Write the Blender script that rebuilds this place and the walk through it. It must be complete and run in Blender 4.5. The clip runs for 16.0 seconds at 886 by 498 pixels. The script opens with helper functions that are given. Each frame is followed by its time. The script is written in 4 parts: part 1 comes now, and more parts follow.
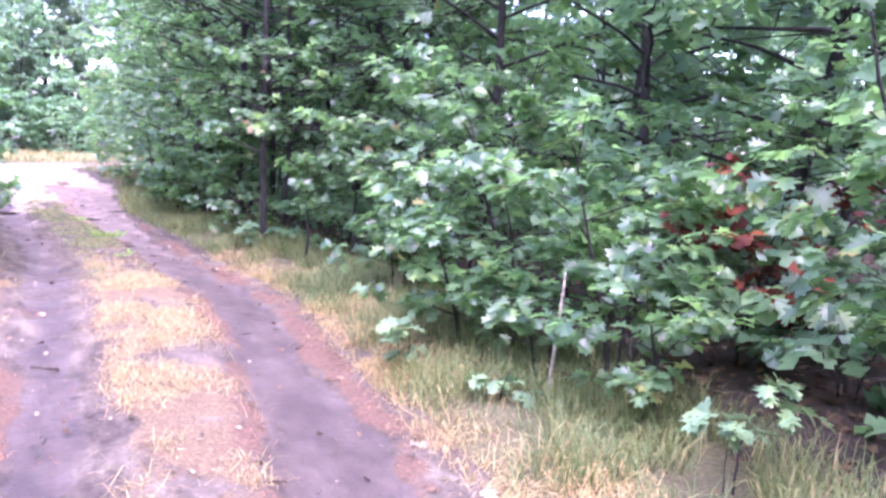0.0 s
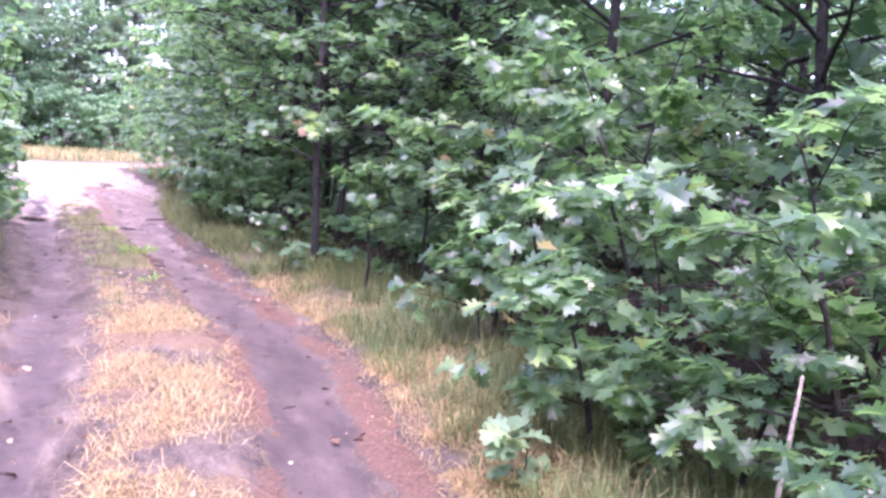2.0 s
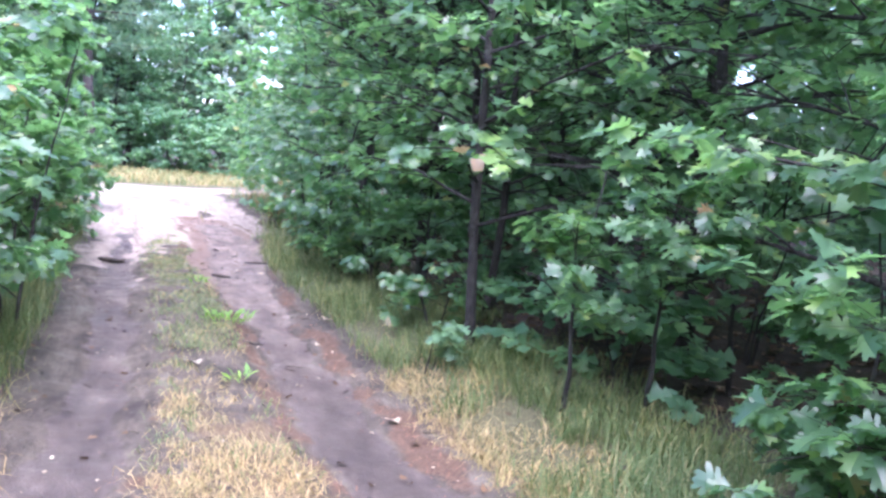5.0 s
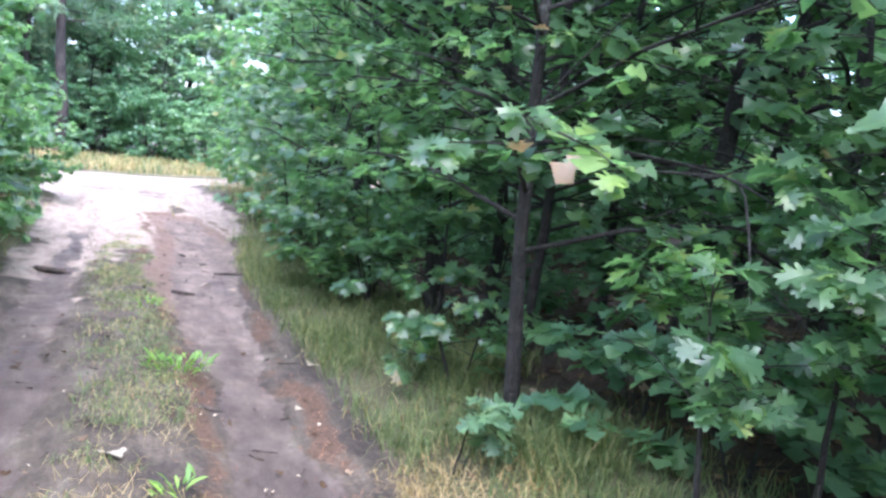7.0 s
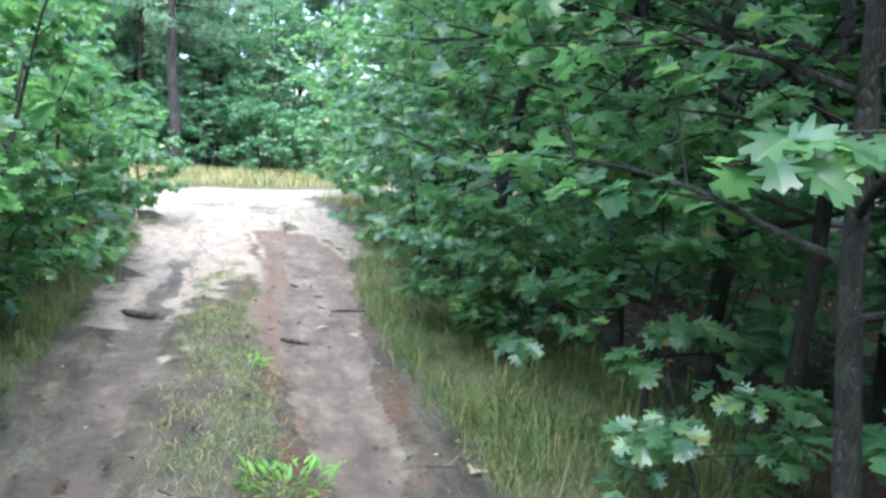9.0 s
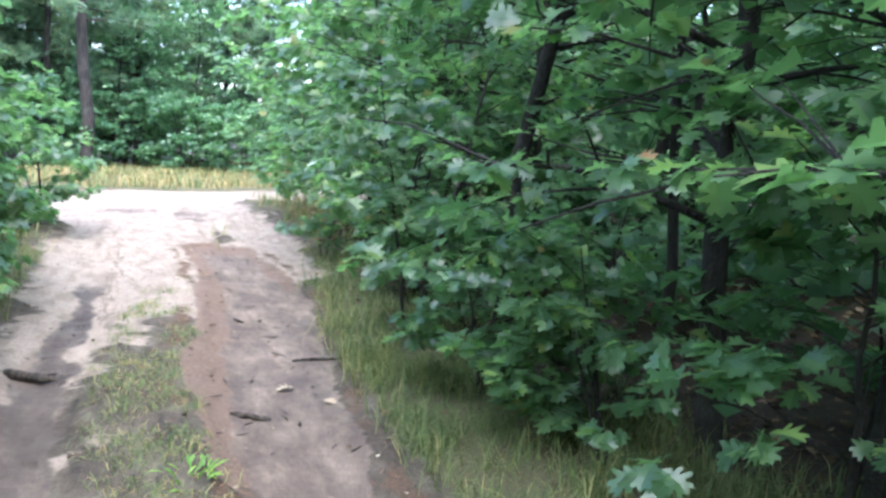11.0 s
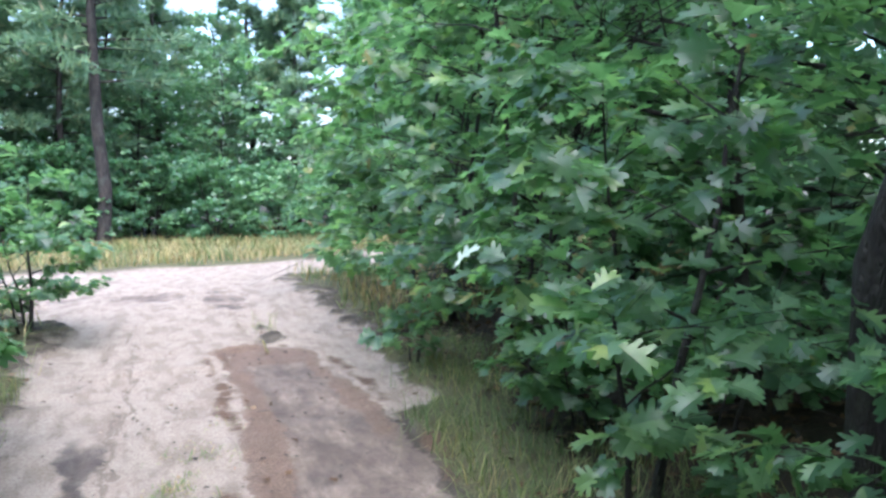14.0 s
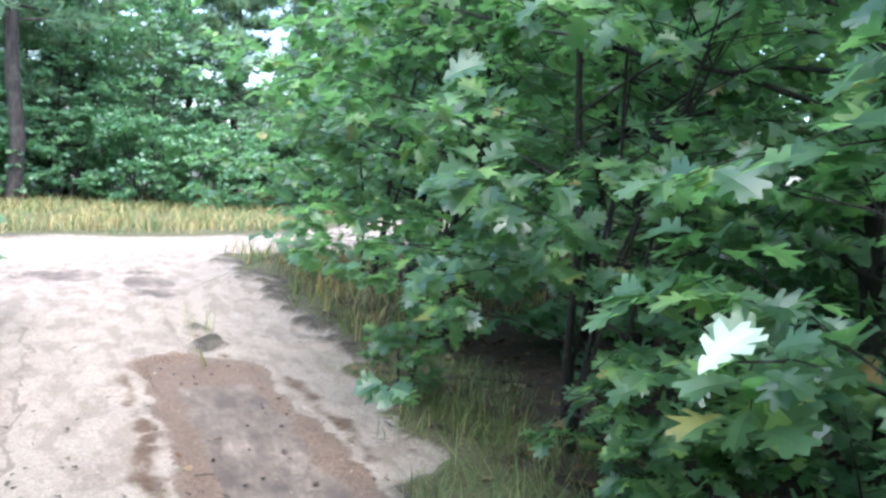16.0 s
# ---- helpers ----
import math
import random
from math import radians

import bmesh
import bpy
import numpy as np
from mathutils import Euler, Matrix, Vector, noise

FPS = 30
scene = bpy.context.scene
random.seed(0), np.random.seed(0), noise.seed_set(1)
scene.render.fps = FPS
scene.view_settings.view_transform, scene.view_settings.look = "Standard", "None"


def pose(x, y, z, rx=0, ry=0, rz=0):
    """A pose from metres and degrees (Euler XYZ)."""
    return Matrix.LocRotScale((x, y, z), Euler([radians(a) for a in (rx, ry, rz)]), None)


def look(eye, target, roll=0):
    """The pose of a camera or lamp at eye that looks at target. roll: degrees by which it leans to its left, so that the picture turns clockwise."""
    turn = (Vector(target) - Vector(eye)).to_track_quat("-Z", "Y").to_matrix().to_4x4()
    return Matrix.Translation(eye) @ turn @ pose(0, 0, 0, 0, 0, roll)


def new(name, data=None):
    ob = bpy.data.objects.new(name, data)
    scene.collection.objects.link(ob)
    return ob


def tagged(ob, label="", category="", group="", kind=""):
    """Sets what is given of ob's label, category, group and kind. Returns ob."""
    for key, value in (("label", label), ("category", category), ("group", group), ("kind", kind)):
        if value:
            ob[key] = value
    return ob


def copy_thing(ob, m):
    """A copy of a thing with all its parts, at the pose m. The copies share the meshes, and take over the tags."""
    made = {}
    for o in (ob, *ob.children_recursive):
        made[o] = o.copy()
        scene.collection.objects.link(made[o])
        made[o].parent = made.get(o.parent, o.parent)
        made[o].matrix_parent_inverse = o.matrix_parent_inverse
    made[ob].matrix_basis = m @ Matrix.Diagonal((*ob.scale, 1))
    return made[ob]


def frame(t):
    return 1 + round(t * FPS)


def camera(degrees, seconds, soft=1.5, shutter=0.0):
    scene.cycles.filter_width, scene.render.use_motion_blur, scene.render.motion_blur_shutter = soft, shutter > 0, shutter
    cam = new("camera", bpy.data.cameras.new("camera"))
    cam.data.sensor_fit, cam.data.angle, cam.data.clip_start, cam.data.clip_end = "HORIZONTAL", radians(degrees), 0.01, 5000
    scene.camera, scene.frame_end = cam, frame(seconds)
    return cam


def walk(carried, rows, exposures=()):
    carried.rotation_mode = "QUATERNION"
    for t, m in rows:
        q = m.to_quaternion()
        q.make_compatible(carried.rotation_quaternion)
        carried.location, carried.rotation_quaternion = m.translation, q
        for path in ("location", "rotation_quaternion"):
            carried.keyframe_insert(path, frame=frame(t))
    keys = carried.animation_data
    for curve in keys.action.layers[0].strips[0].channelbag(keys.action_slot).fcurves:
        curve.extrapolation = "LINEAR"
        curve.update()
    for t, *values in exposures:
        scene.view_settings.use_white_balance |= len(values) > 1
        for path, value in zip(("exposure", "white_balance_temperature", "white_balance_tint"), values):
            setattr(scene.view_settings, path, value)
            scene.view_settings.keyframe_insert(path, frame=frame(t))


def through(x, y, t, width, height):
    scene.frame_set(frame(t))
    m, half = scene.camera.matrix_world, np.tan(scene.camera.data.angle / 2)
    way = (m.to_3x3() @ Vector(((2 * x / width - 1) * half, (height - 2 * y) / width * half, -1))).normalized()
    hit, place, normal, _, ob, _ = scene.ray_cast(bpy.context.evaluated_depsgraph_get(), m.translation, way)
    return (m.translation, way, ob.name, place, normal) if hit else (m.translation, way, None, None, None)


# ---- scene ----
cam = camera(55.4, 16.0, soft=2.7)
EXPOSURES = [(0.0, 3.7, 5650, 60), (1.0, 3.64, 5700, 74), (1.6, 3.52, 6000, 72), (2.5, 3.5, 5650, 52), (3.0, 3.4, 5520, 46), (3.6, 3.35, 5350, 32), (4.2, 3.36, 5450, 36), (6.5, 3.3, 5550, 22), (7.2, 3.17, 5600, 22), (9.0, 3.07, 5600, 5), (12.0, 2.92, 5800, 14), (14.0, 2.6, 5700, 12), (16.0, 2.87, 5750, 8)]
PATH = [
    (0, (2.025, 1.592, 1.46), (1.616, 3.534, 1.212), 2.9),
    (0.5, (1.814, 1.951, 1.502), (1.335, 3.88, 1.278), 5.2),
    (1, (1.649, 2.394, 1.498), (0.994, 4.278, 1.351), 1.8),
    (1.5, (1.496, 2.777, 1.45), (0.881, 4.667, 1.224), 2.4),
    (2, (1.3, 3.192, 1.48), (0.777, 5.106, 1.234), 3.9),
    (2.5, (1.102, 3.65, 1.489), (0.43, 5.527, 1.325), 1.8),
    (3, (0.865, 4.043, 1.445), (0.238, 5.927, 1.205), 5.1),
    (3.5, (0.569, 4.397, 1.49), (-0.065, 6.271, 1.196), 3.9),
    (4, (0.268, 4.815, 1.494), (-0.57, 6.617, 1.269), 2.2),
    (4.2, (0.149, 4.952, 1.475), (-0.658, 6.774, 1.297), 4.1),
    (6.3, (-0.838, 6.598, 1.531), (-1.529, 8.459, 1.281), 3.9),
    (6.5, (-0.93, 6.742, 1.53), (-1.689, 8.577, 1.292), 2.6),
    (7, (-1.2, 7.153, 1.517), (-1.913, 9.008, 1.297), 5.9),
    (7.5, (-1.468, 7.561, 1.491), (-2.264, 9.377, 1.227), 3.1),
    (8, (-1.738, 7.903, 1.494), (-2.602, 9.683, 1.205), 3.7),
    (8.5, (-2.035, 8.225, 1.515), (-2.818, 10.035, 1.182), 6.1),
    (9, (-2.335, 8.66, 1.51), (-3.283, 10.404, 1.268), 3.2),
    (9.2, (-2.444, 8.776, 1.5), (-3.414, 10.505, 1.234), 3.1),
    (11.3, (-3.808, 10.251, 1.494), (-4.59, 12.077, 1.256), 3.1),
    (11.5, (-3.955, 10.451, 1.512), (-4.813, 12.244, 1.29), 1.7),
    (12, (-4.311, 10.803, 1.475), (-5.157, 12.598, 1.229), 4.5),
    (12.5, (-4.629, 11.152, 1.502), (-5.416, 12.972, 1.243), 3.2),
    (13, (-4.988, 11.523, 1.512), (-5.891, 13.296, 1.303), 1.0),
    (13.5, (-5.355, 11.86, 1.542), (-6.193, 13.672, 1.411), 3.1),
    (14, (-5.622, 12.235, 1.534), (-6.476, 14.039, 1.408), -0.3),
    (14.5, (-5.941, 12.601, 1.507), (-6.755, 14.419, 1.32), 3.0),
    (15, (-6.192, 12.937, 1.517), (-6.918, 14.787, 1.29), 3.5),
    (15.5, (-6.497, 13.297, 1.531), (-7.281, 15.128, 1.342), 1.8),
    (16, (-6.845, 13.612, 1.565), (-7.543, 15.478, 1.394), 3.8),
]
walk(cam, [(t, look(eye, target, roll)) for t, eye, target, roll in PATH], EXPOSURES)

# ---- light, sky, exposure ----
world = bpy.data.worlds.new("sky")
scene.world = world
world.use_nodes = True
wn = world.node_tree
sky = wn.nodes.new("ShaderNodeTexSky")
sky.sky_type = "NISHITA"
sky.sun_disc = False
SUN_EL, SUN_AZ = 66.0, 150.0
sky.sun_elevation, sky.sun_rotation = radians(SUN_EL), radians(SUN_AZ)
sky.air_density, sky.dust_density, sky.ozone_density = 1.0, 3.0, 0.8
wn.nodes["Background"].inputs["Strength"].default_value = 0.12
wn.links.new(sky.outputs[0], wn.nodes["Background"].inputs["Color"])
sun_data = bpy.data.lights.new("overcast_sun", "SUN")
sun_data.energy, sun_data.angle, sun_data.color = 1.3, radians(95), (1.0, 0.98, 0.95)
sun_ob = new("overcast_sun", sun_data)
_az, _el = radians(SUN_AZ), radians(SUN_EL)
sun_ob.matrix_world = look((math.sin(_az) * math.cos(_el) * 50, math.cos(_az) * math.cos(_el) * 50, math.sin(_el) * 50), (0, 0, 0))


# ---- materials ----
def material(name):
    m = bpy.data.materials.new(name)
    m.use_nodes = True
    t = m.node_tree
    return m, t, t.nodes["Principled BSDF"], t.nodes["Material Output"]


def node(t, kind, **settings):
    n = t.nodes.new(kind)
    for k, v in settings.items():
        n.inputs[k].default_value = v
    return n


def ramp(t, source, stops, smooth=False):
    r = t.nodes.new("ShaderNodeValToRGB")
    e = r.color_ramp.elements
    while len(e) < len(stops):
        e.new(0.5)
    for el, (p, c) in zip(e, stops):
        el.position, el.color = p, (*c, 1)
    if smooth:
        r.color_ramp.interpolation = "EASE"
    t.links.new(source, r.inputs[0])
    return r.outputs[0]


def mix(t, fac, a, b, blend="MIX"):
    m = t.nodes.new("ShaderNodeMix")
    m.data_type, m.blend_type = "RGBA", blend
    for sock, v in ((m.inputs[0], fac), (m.inputs[6], a), (m.inputs[7], b)):
        if isinstance(v, (int, float)):
            sock.default_value = v
        elif isinstance(v, tuple):
            sock.default_value = (*v, 1)
        else:
            t.links.new(v, sock)
    return m.outputs[2]


def math_node(t, op, a, b=0.0, clamp=False):
    m = t.nodes.new("ShaderNodeMath")
    m.operation, m.use_clamp = op, clamp
    for sock, v in zip(m.inputs, (a, b)):
        if isinstance(v, (int, float)):
            sock.default_value = v
        else:
            t.links.new(v, sock)
    return m.outputs[0]


def noise_tex(t, scale, detail=4.0, rough=0.55, vec=None, out=0):
    n = node(t, "ShaderNodeTexNoise", Scale=scale, Detail=detail, Roughness=rough)
    if vec is not None:
        t.links.new(vec, n.inputs["Vector"])
    return n.outputs[out]


def place(t):
    return t.nodes.new("ShaderNodeNewGeometry").outputs["Position"]


def bump(t, bsdf, height, strength, distance):
    b = node(t, "ShaderNodeBump", Strength=strength, Distance=distance)
    t.links.new(height, b.inputs["Height"])
    t.links.new(b.outputs[0], bsdf.inputs["Normal"])


def leaf_material(name, stops, through_colour, through=0.3, rough=0.42, spec=0.5, island=True):
    """Thin leaf: gloss and colour that vary from leaf to leaf, with light shining through."""
    m, t, p, out = material(name)
    g = t.nodes.new("ShaderNodeNewGeometry")
    o = t.nodes.new("ShaderNodeObjectInfo")
    r = math_node(t, "ADD", g.outputs["Random Per Island"], o.outputs["Random"])
    r = math_node(t, "FRACT", r)
    base = ramp(t, r, stops)
    blotch = noise_tex(t, 35.0, 3.0, 0.6, g.outputs["Position"])
    base = mix(t, 0.35, base, ramp(t, blotch, [(0.3, (0.45, 0.5, 0.45)), (0.7, (1.3, 1.3, 1.2))]), "MULTIPLY")
    patch = noise_tex(t, 0.9, 2.0, 0.5, g.outputs["Position"])
    base = mix(t, 0.5, base, ramp(t, patch, [(0.35, (0.7, 0.85, 0.8)), (0.65, (1.25, 1.15, 0.9))]), "MULTIPLY")
    t.links.new(base, p.inputs["Base Color"])
    p.inputs["Roughness"].default_value = rough
    p.inputs["Specular IOR Level"].default_value = spec
    tr = node(t, "ShaderNodeBsdfTranslucent")
    t.links.new(mix(t, 0.6, base, through_colour), tr.inputs["Color"])
    mx = node(t, "ShaderNodeMixShader", Fac=through)
    t.links.new(p.outputs[0], mx.inputs[1])
    t.links.new(tr.outputs[0], mx.inputs[2])
    t.links.new(mx.outputs[0], out.inputs["Surface"])
    return m


OAK = [(0.000, (0.042, 0.092, 0.057)), (0.300, (0.068, 0.140, 0.083)), (0.600, (0.094, 0.178, 0.103)), (0.860, (0.130, 0.235, 0.115)), (0.985, (0.230, 0.360, 0.112)), (1.000, (0.320, 0.170, 0.100))]
mat_leaf = leaf_material("oak_leaf", OAK, (0.22, 0.48, 0.13), 0.52, 0.31, 0.85)
mat_leaf_pale = leaf_material("seedling_leaf", [(0.0, (0.085, 0.165, 0.10)), (0.6, (0.12, 0.22, 0.12)), (1.0, (0.16, 0.27, 0.12))], (0.2, 0.34, 0.12), 0.28, 0.5, 0.5)
mat_leaf_bright = leaf_material("young_leaf", [(0.0, (0.088, 0.213, 0.050)), (0.5, (0.138, 0.300, 0.062)), (1.0, (0.250, 0.425, 0.075))], (0.25, 0.42, 0.06), 0.4, 0.42, 0.5)
# the next two greens are lightened to stand in for distance haze
mat_leaf_far = leaf_material("hazed_wood_leaf", [(0.000, (0.067, 0.157, 0.106)), (0.500, (0.112, 0.235, 0.150)), (1.000, (0.190, 0.336, 0.168))], (0.22, 0.44, 0.14), 0.52, 0.38, 0.8)
mat_pine = leaf_material("hazed_pine_needle", [(0.000, (0.102, 0.180, 0.138)), (0.600, (0.156, 0.258, 0.169)), (0.900, (0.228, 0.336, 0.175)), (1.000, (0.264, 0.228, 0.150))], (0.22, 0.36, 0.18), 0.5, 0.5, 0.5)
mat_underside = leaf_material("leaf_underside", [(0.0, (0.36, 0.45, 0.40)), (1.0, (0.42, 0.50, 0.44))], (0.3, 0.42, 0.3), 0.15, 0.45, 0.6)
mat_red = leaf_material("withered_leaf", [(0.0, (0.06, 0.014, 0.010)), (0.5, (0.12, 0.028, 0.018)), (1.0, (0.22, 0.075, 0.03))], (0.22, 0.05, 0.03), 0.25, 0.6, 0.3)
mat_dead = leaf_material("dead_leaf", [(0.000, (0.045, 0.027, 0.017)), (0.500, (0.090, 0.054, 0.033)), (0.850, (0.158, 0.101, 0.068)), (1.000, (0.270, 0.203, 0.150))], (0.2, 0.12, 0.06), 0.12, 0.7, 0.25)
mat_pale_dead = leaf_material("bleached_leaf", [(0.0, (0.30, 0.245, 0.20)), (1.0, (0.42, 0.36, 0.30))], (0.4, 0.3, 0.22), 0.1, 0.7, 0.25)
mat_grass = leaf_material("green_grass", [(0.000, (0.064, 0.109, 0.045)), (0.500, (0.101, 0.150, 0.060)), (0.800, (0.165, 0.195, 0.079)), (1.000, (0.345, 0.292, 0.150))], (0.26, 0.35, 0.12), 0.3, 0.55, 0.3)
mat_straw = leaf_material("dry_grass", [(0.000, (0.136, 0.136, 0.048)), (0.200, (0.231, 0.184, 0.089)), (0.600, (0.340, 0.252, 0.130)), (1.000, (0.435, 0.340, 0.197))], (0.5, 0.38, 0.18), 0.2, 0.65, 0.25)
mat_meadow = leaf_material("pale_grass", [(0.000, (0.096, 0.144, 0.056)), (0.600, (0.168, 0.200, 0.080)), (1.000, (0.320, 0.288, 0.144))], (0.32, 0.38, 0.13), 0.3, 0.55, 0.3)
mat_needle = leaf_material("fallen_needle", [(0.000, (0.160, 0.072, 0.048)), (0.600, (0.256, 0.120, 0.080)), (1.000, (0.360, 0.208, 0.136))], (0.3, 0.15, 0.08), 0.05, 0.7, 0.25)


def bark_material(name, dark, light, scale=18.0):
    m, t, p, out = material(name)
    pos = place(t)
    mp = node(t, "ShaderNodeMapping")
    mp.inputs["Scale"].default_value = (1, 1, 0.28)
    t.links.new(pos, mp.inputs["Vector"])
    n1 = noise_tex(t, scale, 6.0, 0.65, mp.outputs[0])
    v = node(t, "ShaderNodeTexVoronoi", Scale=scale * 2.2)
    v.feature = "DISTANCE_TO_EDGE"
    t.links.new(mp.outputs[0], v.inputs["Vector"])
    lich = noise_tex(t, 5.0, 3.0, 0.5, pos)
    c = ramp(t, n1, [(0.42, dark), (0.6, light)])
    c = mix(t, ramp(t, lich, [(0.55, (0, 0, 0)), (0.7, (0.5, 0.5, 0.5))]), c, (0.065, 0.07, 0.06))
    t.links.new(c, p.inputs["Base Color"])
    p.inputs["Roughness"].default_value = 0.85
    bump(t, p, math_node(t, "MULTIPLY", n1, math_node(t, "MINIMUM", v.outputs["Distance"], 0.3)), 1.0, 0.06)
    return m


mat_bark = bark_material("oak_bark", (0.009, 0.008, 0.007), (0.028, 0.025, 0.022), 26.0)
mat_pine_bark = bark_material("pine_bark", (0.012, 0.010, 0.009), (0.045, 0.035, 0.03), 9.0)
mat_twig = bark_material("bleached_twig", (0.28, 0.25, 0.21), (0.46, 0.42, 0.36), 30.0)
mat_wood = bark_material("rotten_wood", (0.03, 0.024, 0.02), (0.10, 0.08, 0.065), 25.0)


def ground_material():
    """Soil, sand, wet ruts, straw and leaf litter, mixed by how the track has been worn."""
    m, t, p, out = material("track_soil")
    pos = place(t)
    def attr(n):
        a = t.nodes.new("ShaderNodeAttribute")
        a.attribute_name = n
        return a.outputs["Fac"]
    fine = noise_tex(t, 55.0, 6.0, 0.7, pos)
    mid = noise_tex(t, 7.0, 5.0, 0.6, pos)
    big = noise_tex(t, 1.6, 4.0, 0.6, pos)
    grit = node(t, "ShaderNodeTexVoronoi", Scale=90.0)
    t.links.new(pos, grit.inputs["Vector"])

    along = node(t, "ShaderNodeMapping")
    along.inputs["Rotation"].default_value = (0, 0, radians(-43))
    t.links.new(pos, along.inputs["Vector"])
    turned, along = along, node(t, "ShaderNodeMapping")
    along.inputs["Scale"].default_value = (2.6, 0.95, 1)
    t.links.new(turned.outputs[0], along.inputs["Vector"])
    mid_along = noise_tex(t, 2.6, 5.0, 0.6, along.outputs[0])

    def edge(mask, amount=0.7, sharp=3.0):
        n = math_node(t, "MULTIPLY", math_node(t, "SUBTRACT", mid_along, 0.5), amount * 1.8)
        n2 = math_node(t, "MULTIPLY", math_node(t, "SUBTRACT", fine, 0.5), amount * 0.7)
        n3 = math_node(t, "MULTIPLY", math_node(t, "SUBTRACT", big, 0.5), amount * 1.6)
        s = math_node(t, "ADD", math_node(t, "ADD", math_node(t, "ADD", mask, math_node(t, "MULTIPLY", n, 0.6)), n2), math_node(t, "MULTIPLY", n3, 0.5))
        s = math_node(t, "MULTIPLY", math_node(t, "SUBTRACT", s, 0.5), sharp * 1.4)
        return math_node(t, "ADD", s, 0.5, clamp=True)

    streak = noise_tex(t, 2.2, 5.0, 0.62, along.outputs[0])
    crack_n = noise_tex(t, 1.1, 3.0, 0.5, along.outputs[0])
    crack = ramp(t, math_node(t, "ABSOLUTE", math_node(t, "SUBTRACT", crack_n, 0.5)), [(0.0, (0.22, 0.22, 0.22)), (0.03, (0, 0, 0))])
    blot = noise_tex(t, 1.7, 8.0, 0.76, along.outputs[0])
    soil = ramp(t, blot, [(0.380, (0.027, 0.021, 0.017)), (0.470, (0.053, 0.043, 0.033)), (0.548, (0.081, 0.068, 0.052)), (0.632, (0.120, 0.108, 0.084))])
    soil = mix(t, 0.6, soil, ramp(t, fine, [(0.380, (0.55, 0.52, 0.5)), (0.620, (1.35, 1.32, 1.3))]), "MULTIPLY")
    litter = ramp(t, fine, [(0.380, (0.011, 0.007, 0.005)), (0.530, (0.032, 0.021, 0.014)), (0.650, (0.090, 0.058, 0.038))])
    sand = ramp(t, fine, [(0.350, (0.181, 0.142, 0.117)), (0.500, (0.260, 0.219, 0.185)), (0.680, (0.316, 0.273, 0.236))])
    sand = mix(t, 0.7, sand, ramp(t, streak, [(0.42, (0.68, 0.63, 0.59)), (0.50, (0.97, 0.95, 0.93)), (0.60, (1.08, 1.06, 1.04))]), "MULTIPLY")
    sand = mix(t, crack, sand, (0.16, 0.12, 0.095))
    sand = mix(t, ramp(t, blot, [(0.560, (0, 0, 0)), (0.620, (0.55, 0.55, 0.55))]), sand, (0.20, 0.155, 0.125))
    rut = ramp(t, blot, [(0.392, (0.033, 0.023, 0.020)), (0.512, (0.052, 0.039, 0.032)), (0.596, (0.068, 0.052, 0.044)), (0.640, (0.081, 0.064, 0.054)), (0.720, (0.141, 0.117, 0.102))])
    drier = ramp(t, blot, [(0.392, (0.080, 0.058, 0.047)), (0.512, (0.132, 0.098, 0.078)), (0.596, (0.189, 0.146, 0.115)), (0.690, (0.287, 0.234, 0.192))])
    rut = mix(t, attr("dry"), rut, drier)
    rut = mix(t, 0.35, rut, ramp(t, fine, [(0.380, (0.6, 0.6, 0.6)), (0.620, (1.3, 1.3, 1.3))]), "MULTIPLY")
    straw = ramp(t, fine, [(0.350, (0.051, 0.033, 0.019)), (0.500, (0.096, 0.067, 0.037)), (0.650, (0.158, 0.123, 0.062))])
    red = ramp(t, fine, [(0.350, (0.041, 0.023, 0.014)), (0.500, (0.078, 0.045, 0.028)), (0.680, (0.139, 0.088, 0.055))])
    turf = ramp(t, fine, [(0.380, (0.038, 0.041, 0.019)), (0.560, (0.090, 0.086, 0.038)), (0.680, (0.158, 0.128, 0.068))])
    c = soil
    c = mix(t, edge(attr("sand"), 0.6, 1.6), c, sand)
    wander = math_node(t, "ABSOLUTE", math_node(t, "ADD", attr("seam"), math_node(t, "MULTIPLY", math_node(t, "SUBTRACT", mid_along, 0.5), 0.5)))
    seam = math_node(t, "MULTIPLY", ramp(t, wander, [(0.012, (0.75, 0.75, 0.75)), (0.03, (0, 0, 0))]), attr("seam_near"))
    c = mix(t, seam, c, (0.13, 0.10, 0.08))
    c = mix(t, edge(attr("straw"), 0.9), c, straw)
    c = mix(t, edge(attr("turf"), 0.7), c, turf)
    c = mix(t, edge(attr("red"), 0.8), c, red)
    rutm = edge(attr("rut"), 0.5, 3.6)
    c = mix(t, rutm, c, rut)
    clay = ramp(t, fine, [(0.350, (0.072, 0.044, 0.031)), (0.500, (0.128, 0.082, 0.058)), (0.660, (0.212, 0.149, 0.111))])
    c = mix(t, edge(attr("clay"), 0.6, 3.0), c, clay)
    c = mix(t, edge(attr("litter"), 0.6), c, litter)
    t.links.new(c, p.inputs["Base Color"])
    t.links.new(math_node(t, "SUBTRACT", 0.95, math_node(t, "MULTIPLY", rutm, math_node(t, "MULTIPLY", big, 0.55))), p.inputs["Roughness"])
    h = math_node(t, "ADD", math_node(t, "MULTIPLY", fine, 0.5), math_node(t, "MULTIPLY", mid, 0.3))
    h = math_node(t, "ADD", h, math_node(t, "MULTIPLY", grit.outputs["Distance"], 0.25))
    bump(t, p, h, 1.0, 0.018)
    return m


mat_ground = ground_material()

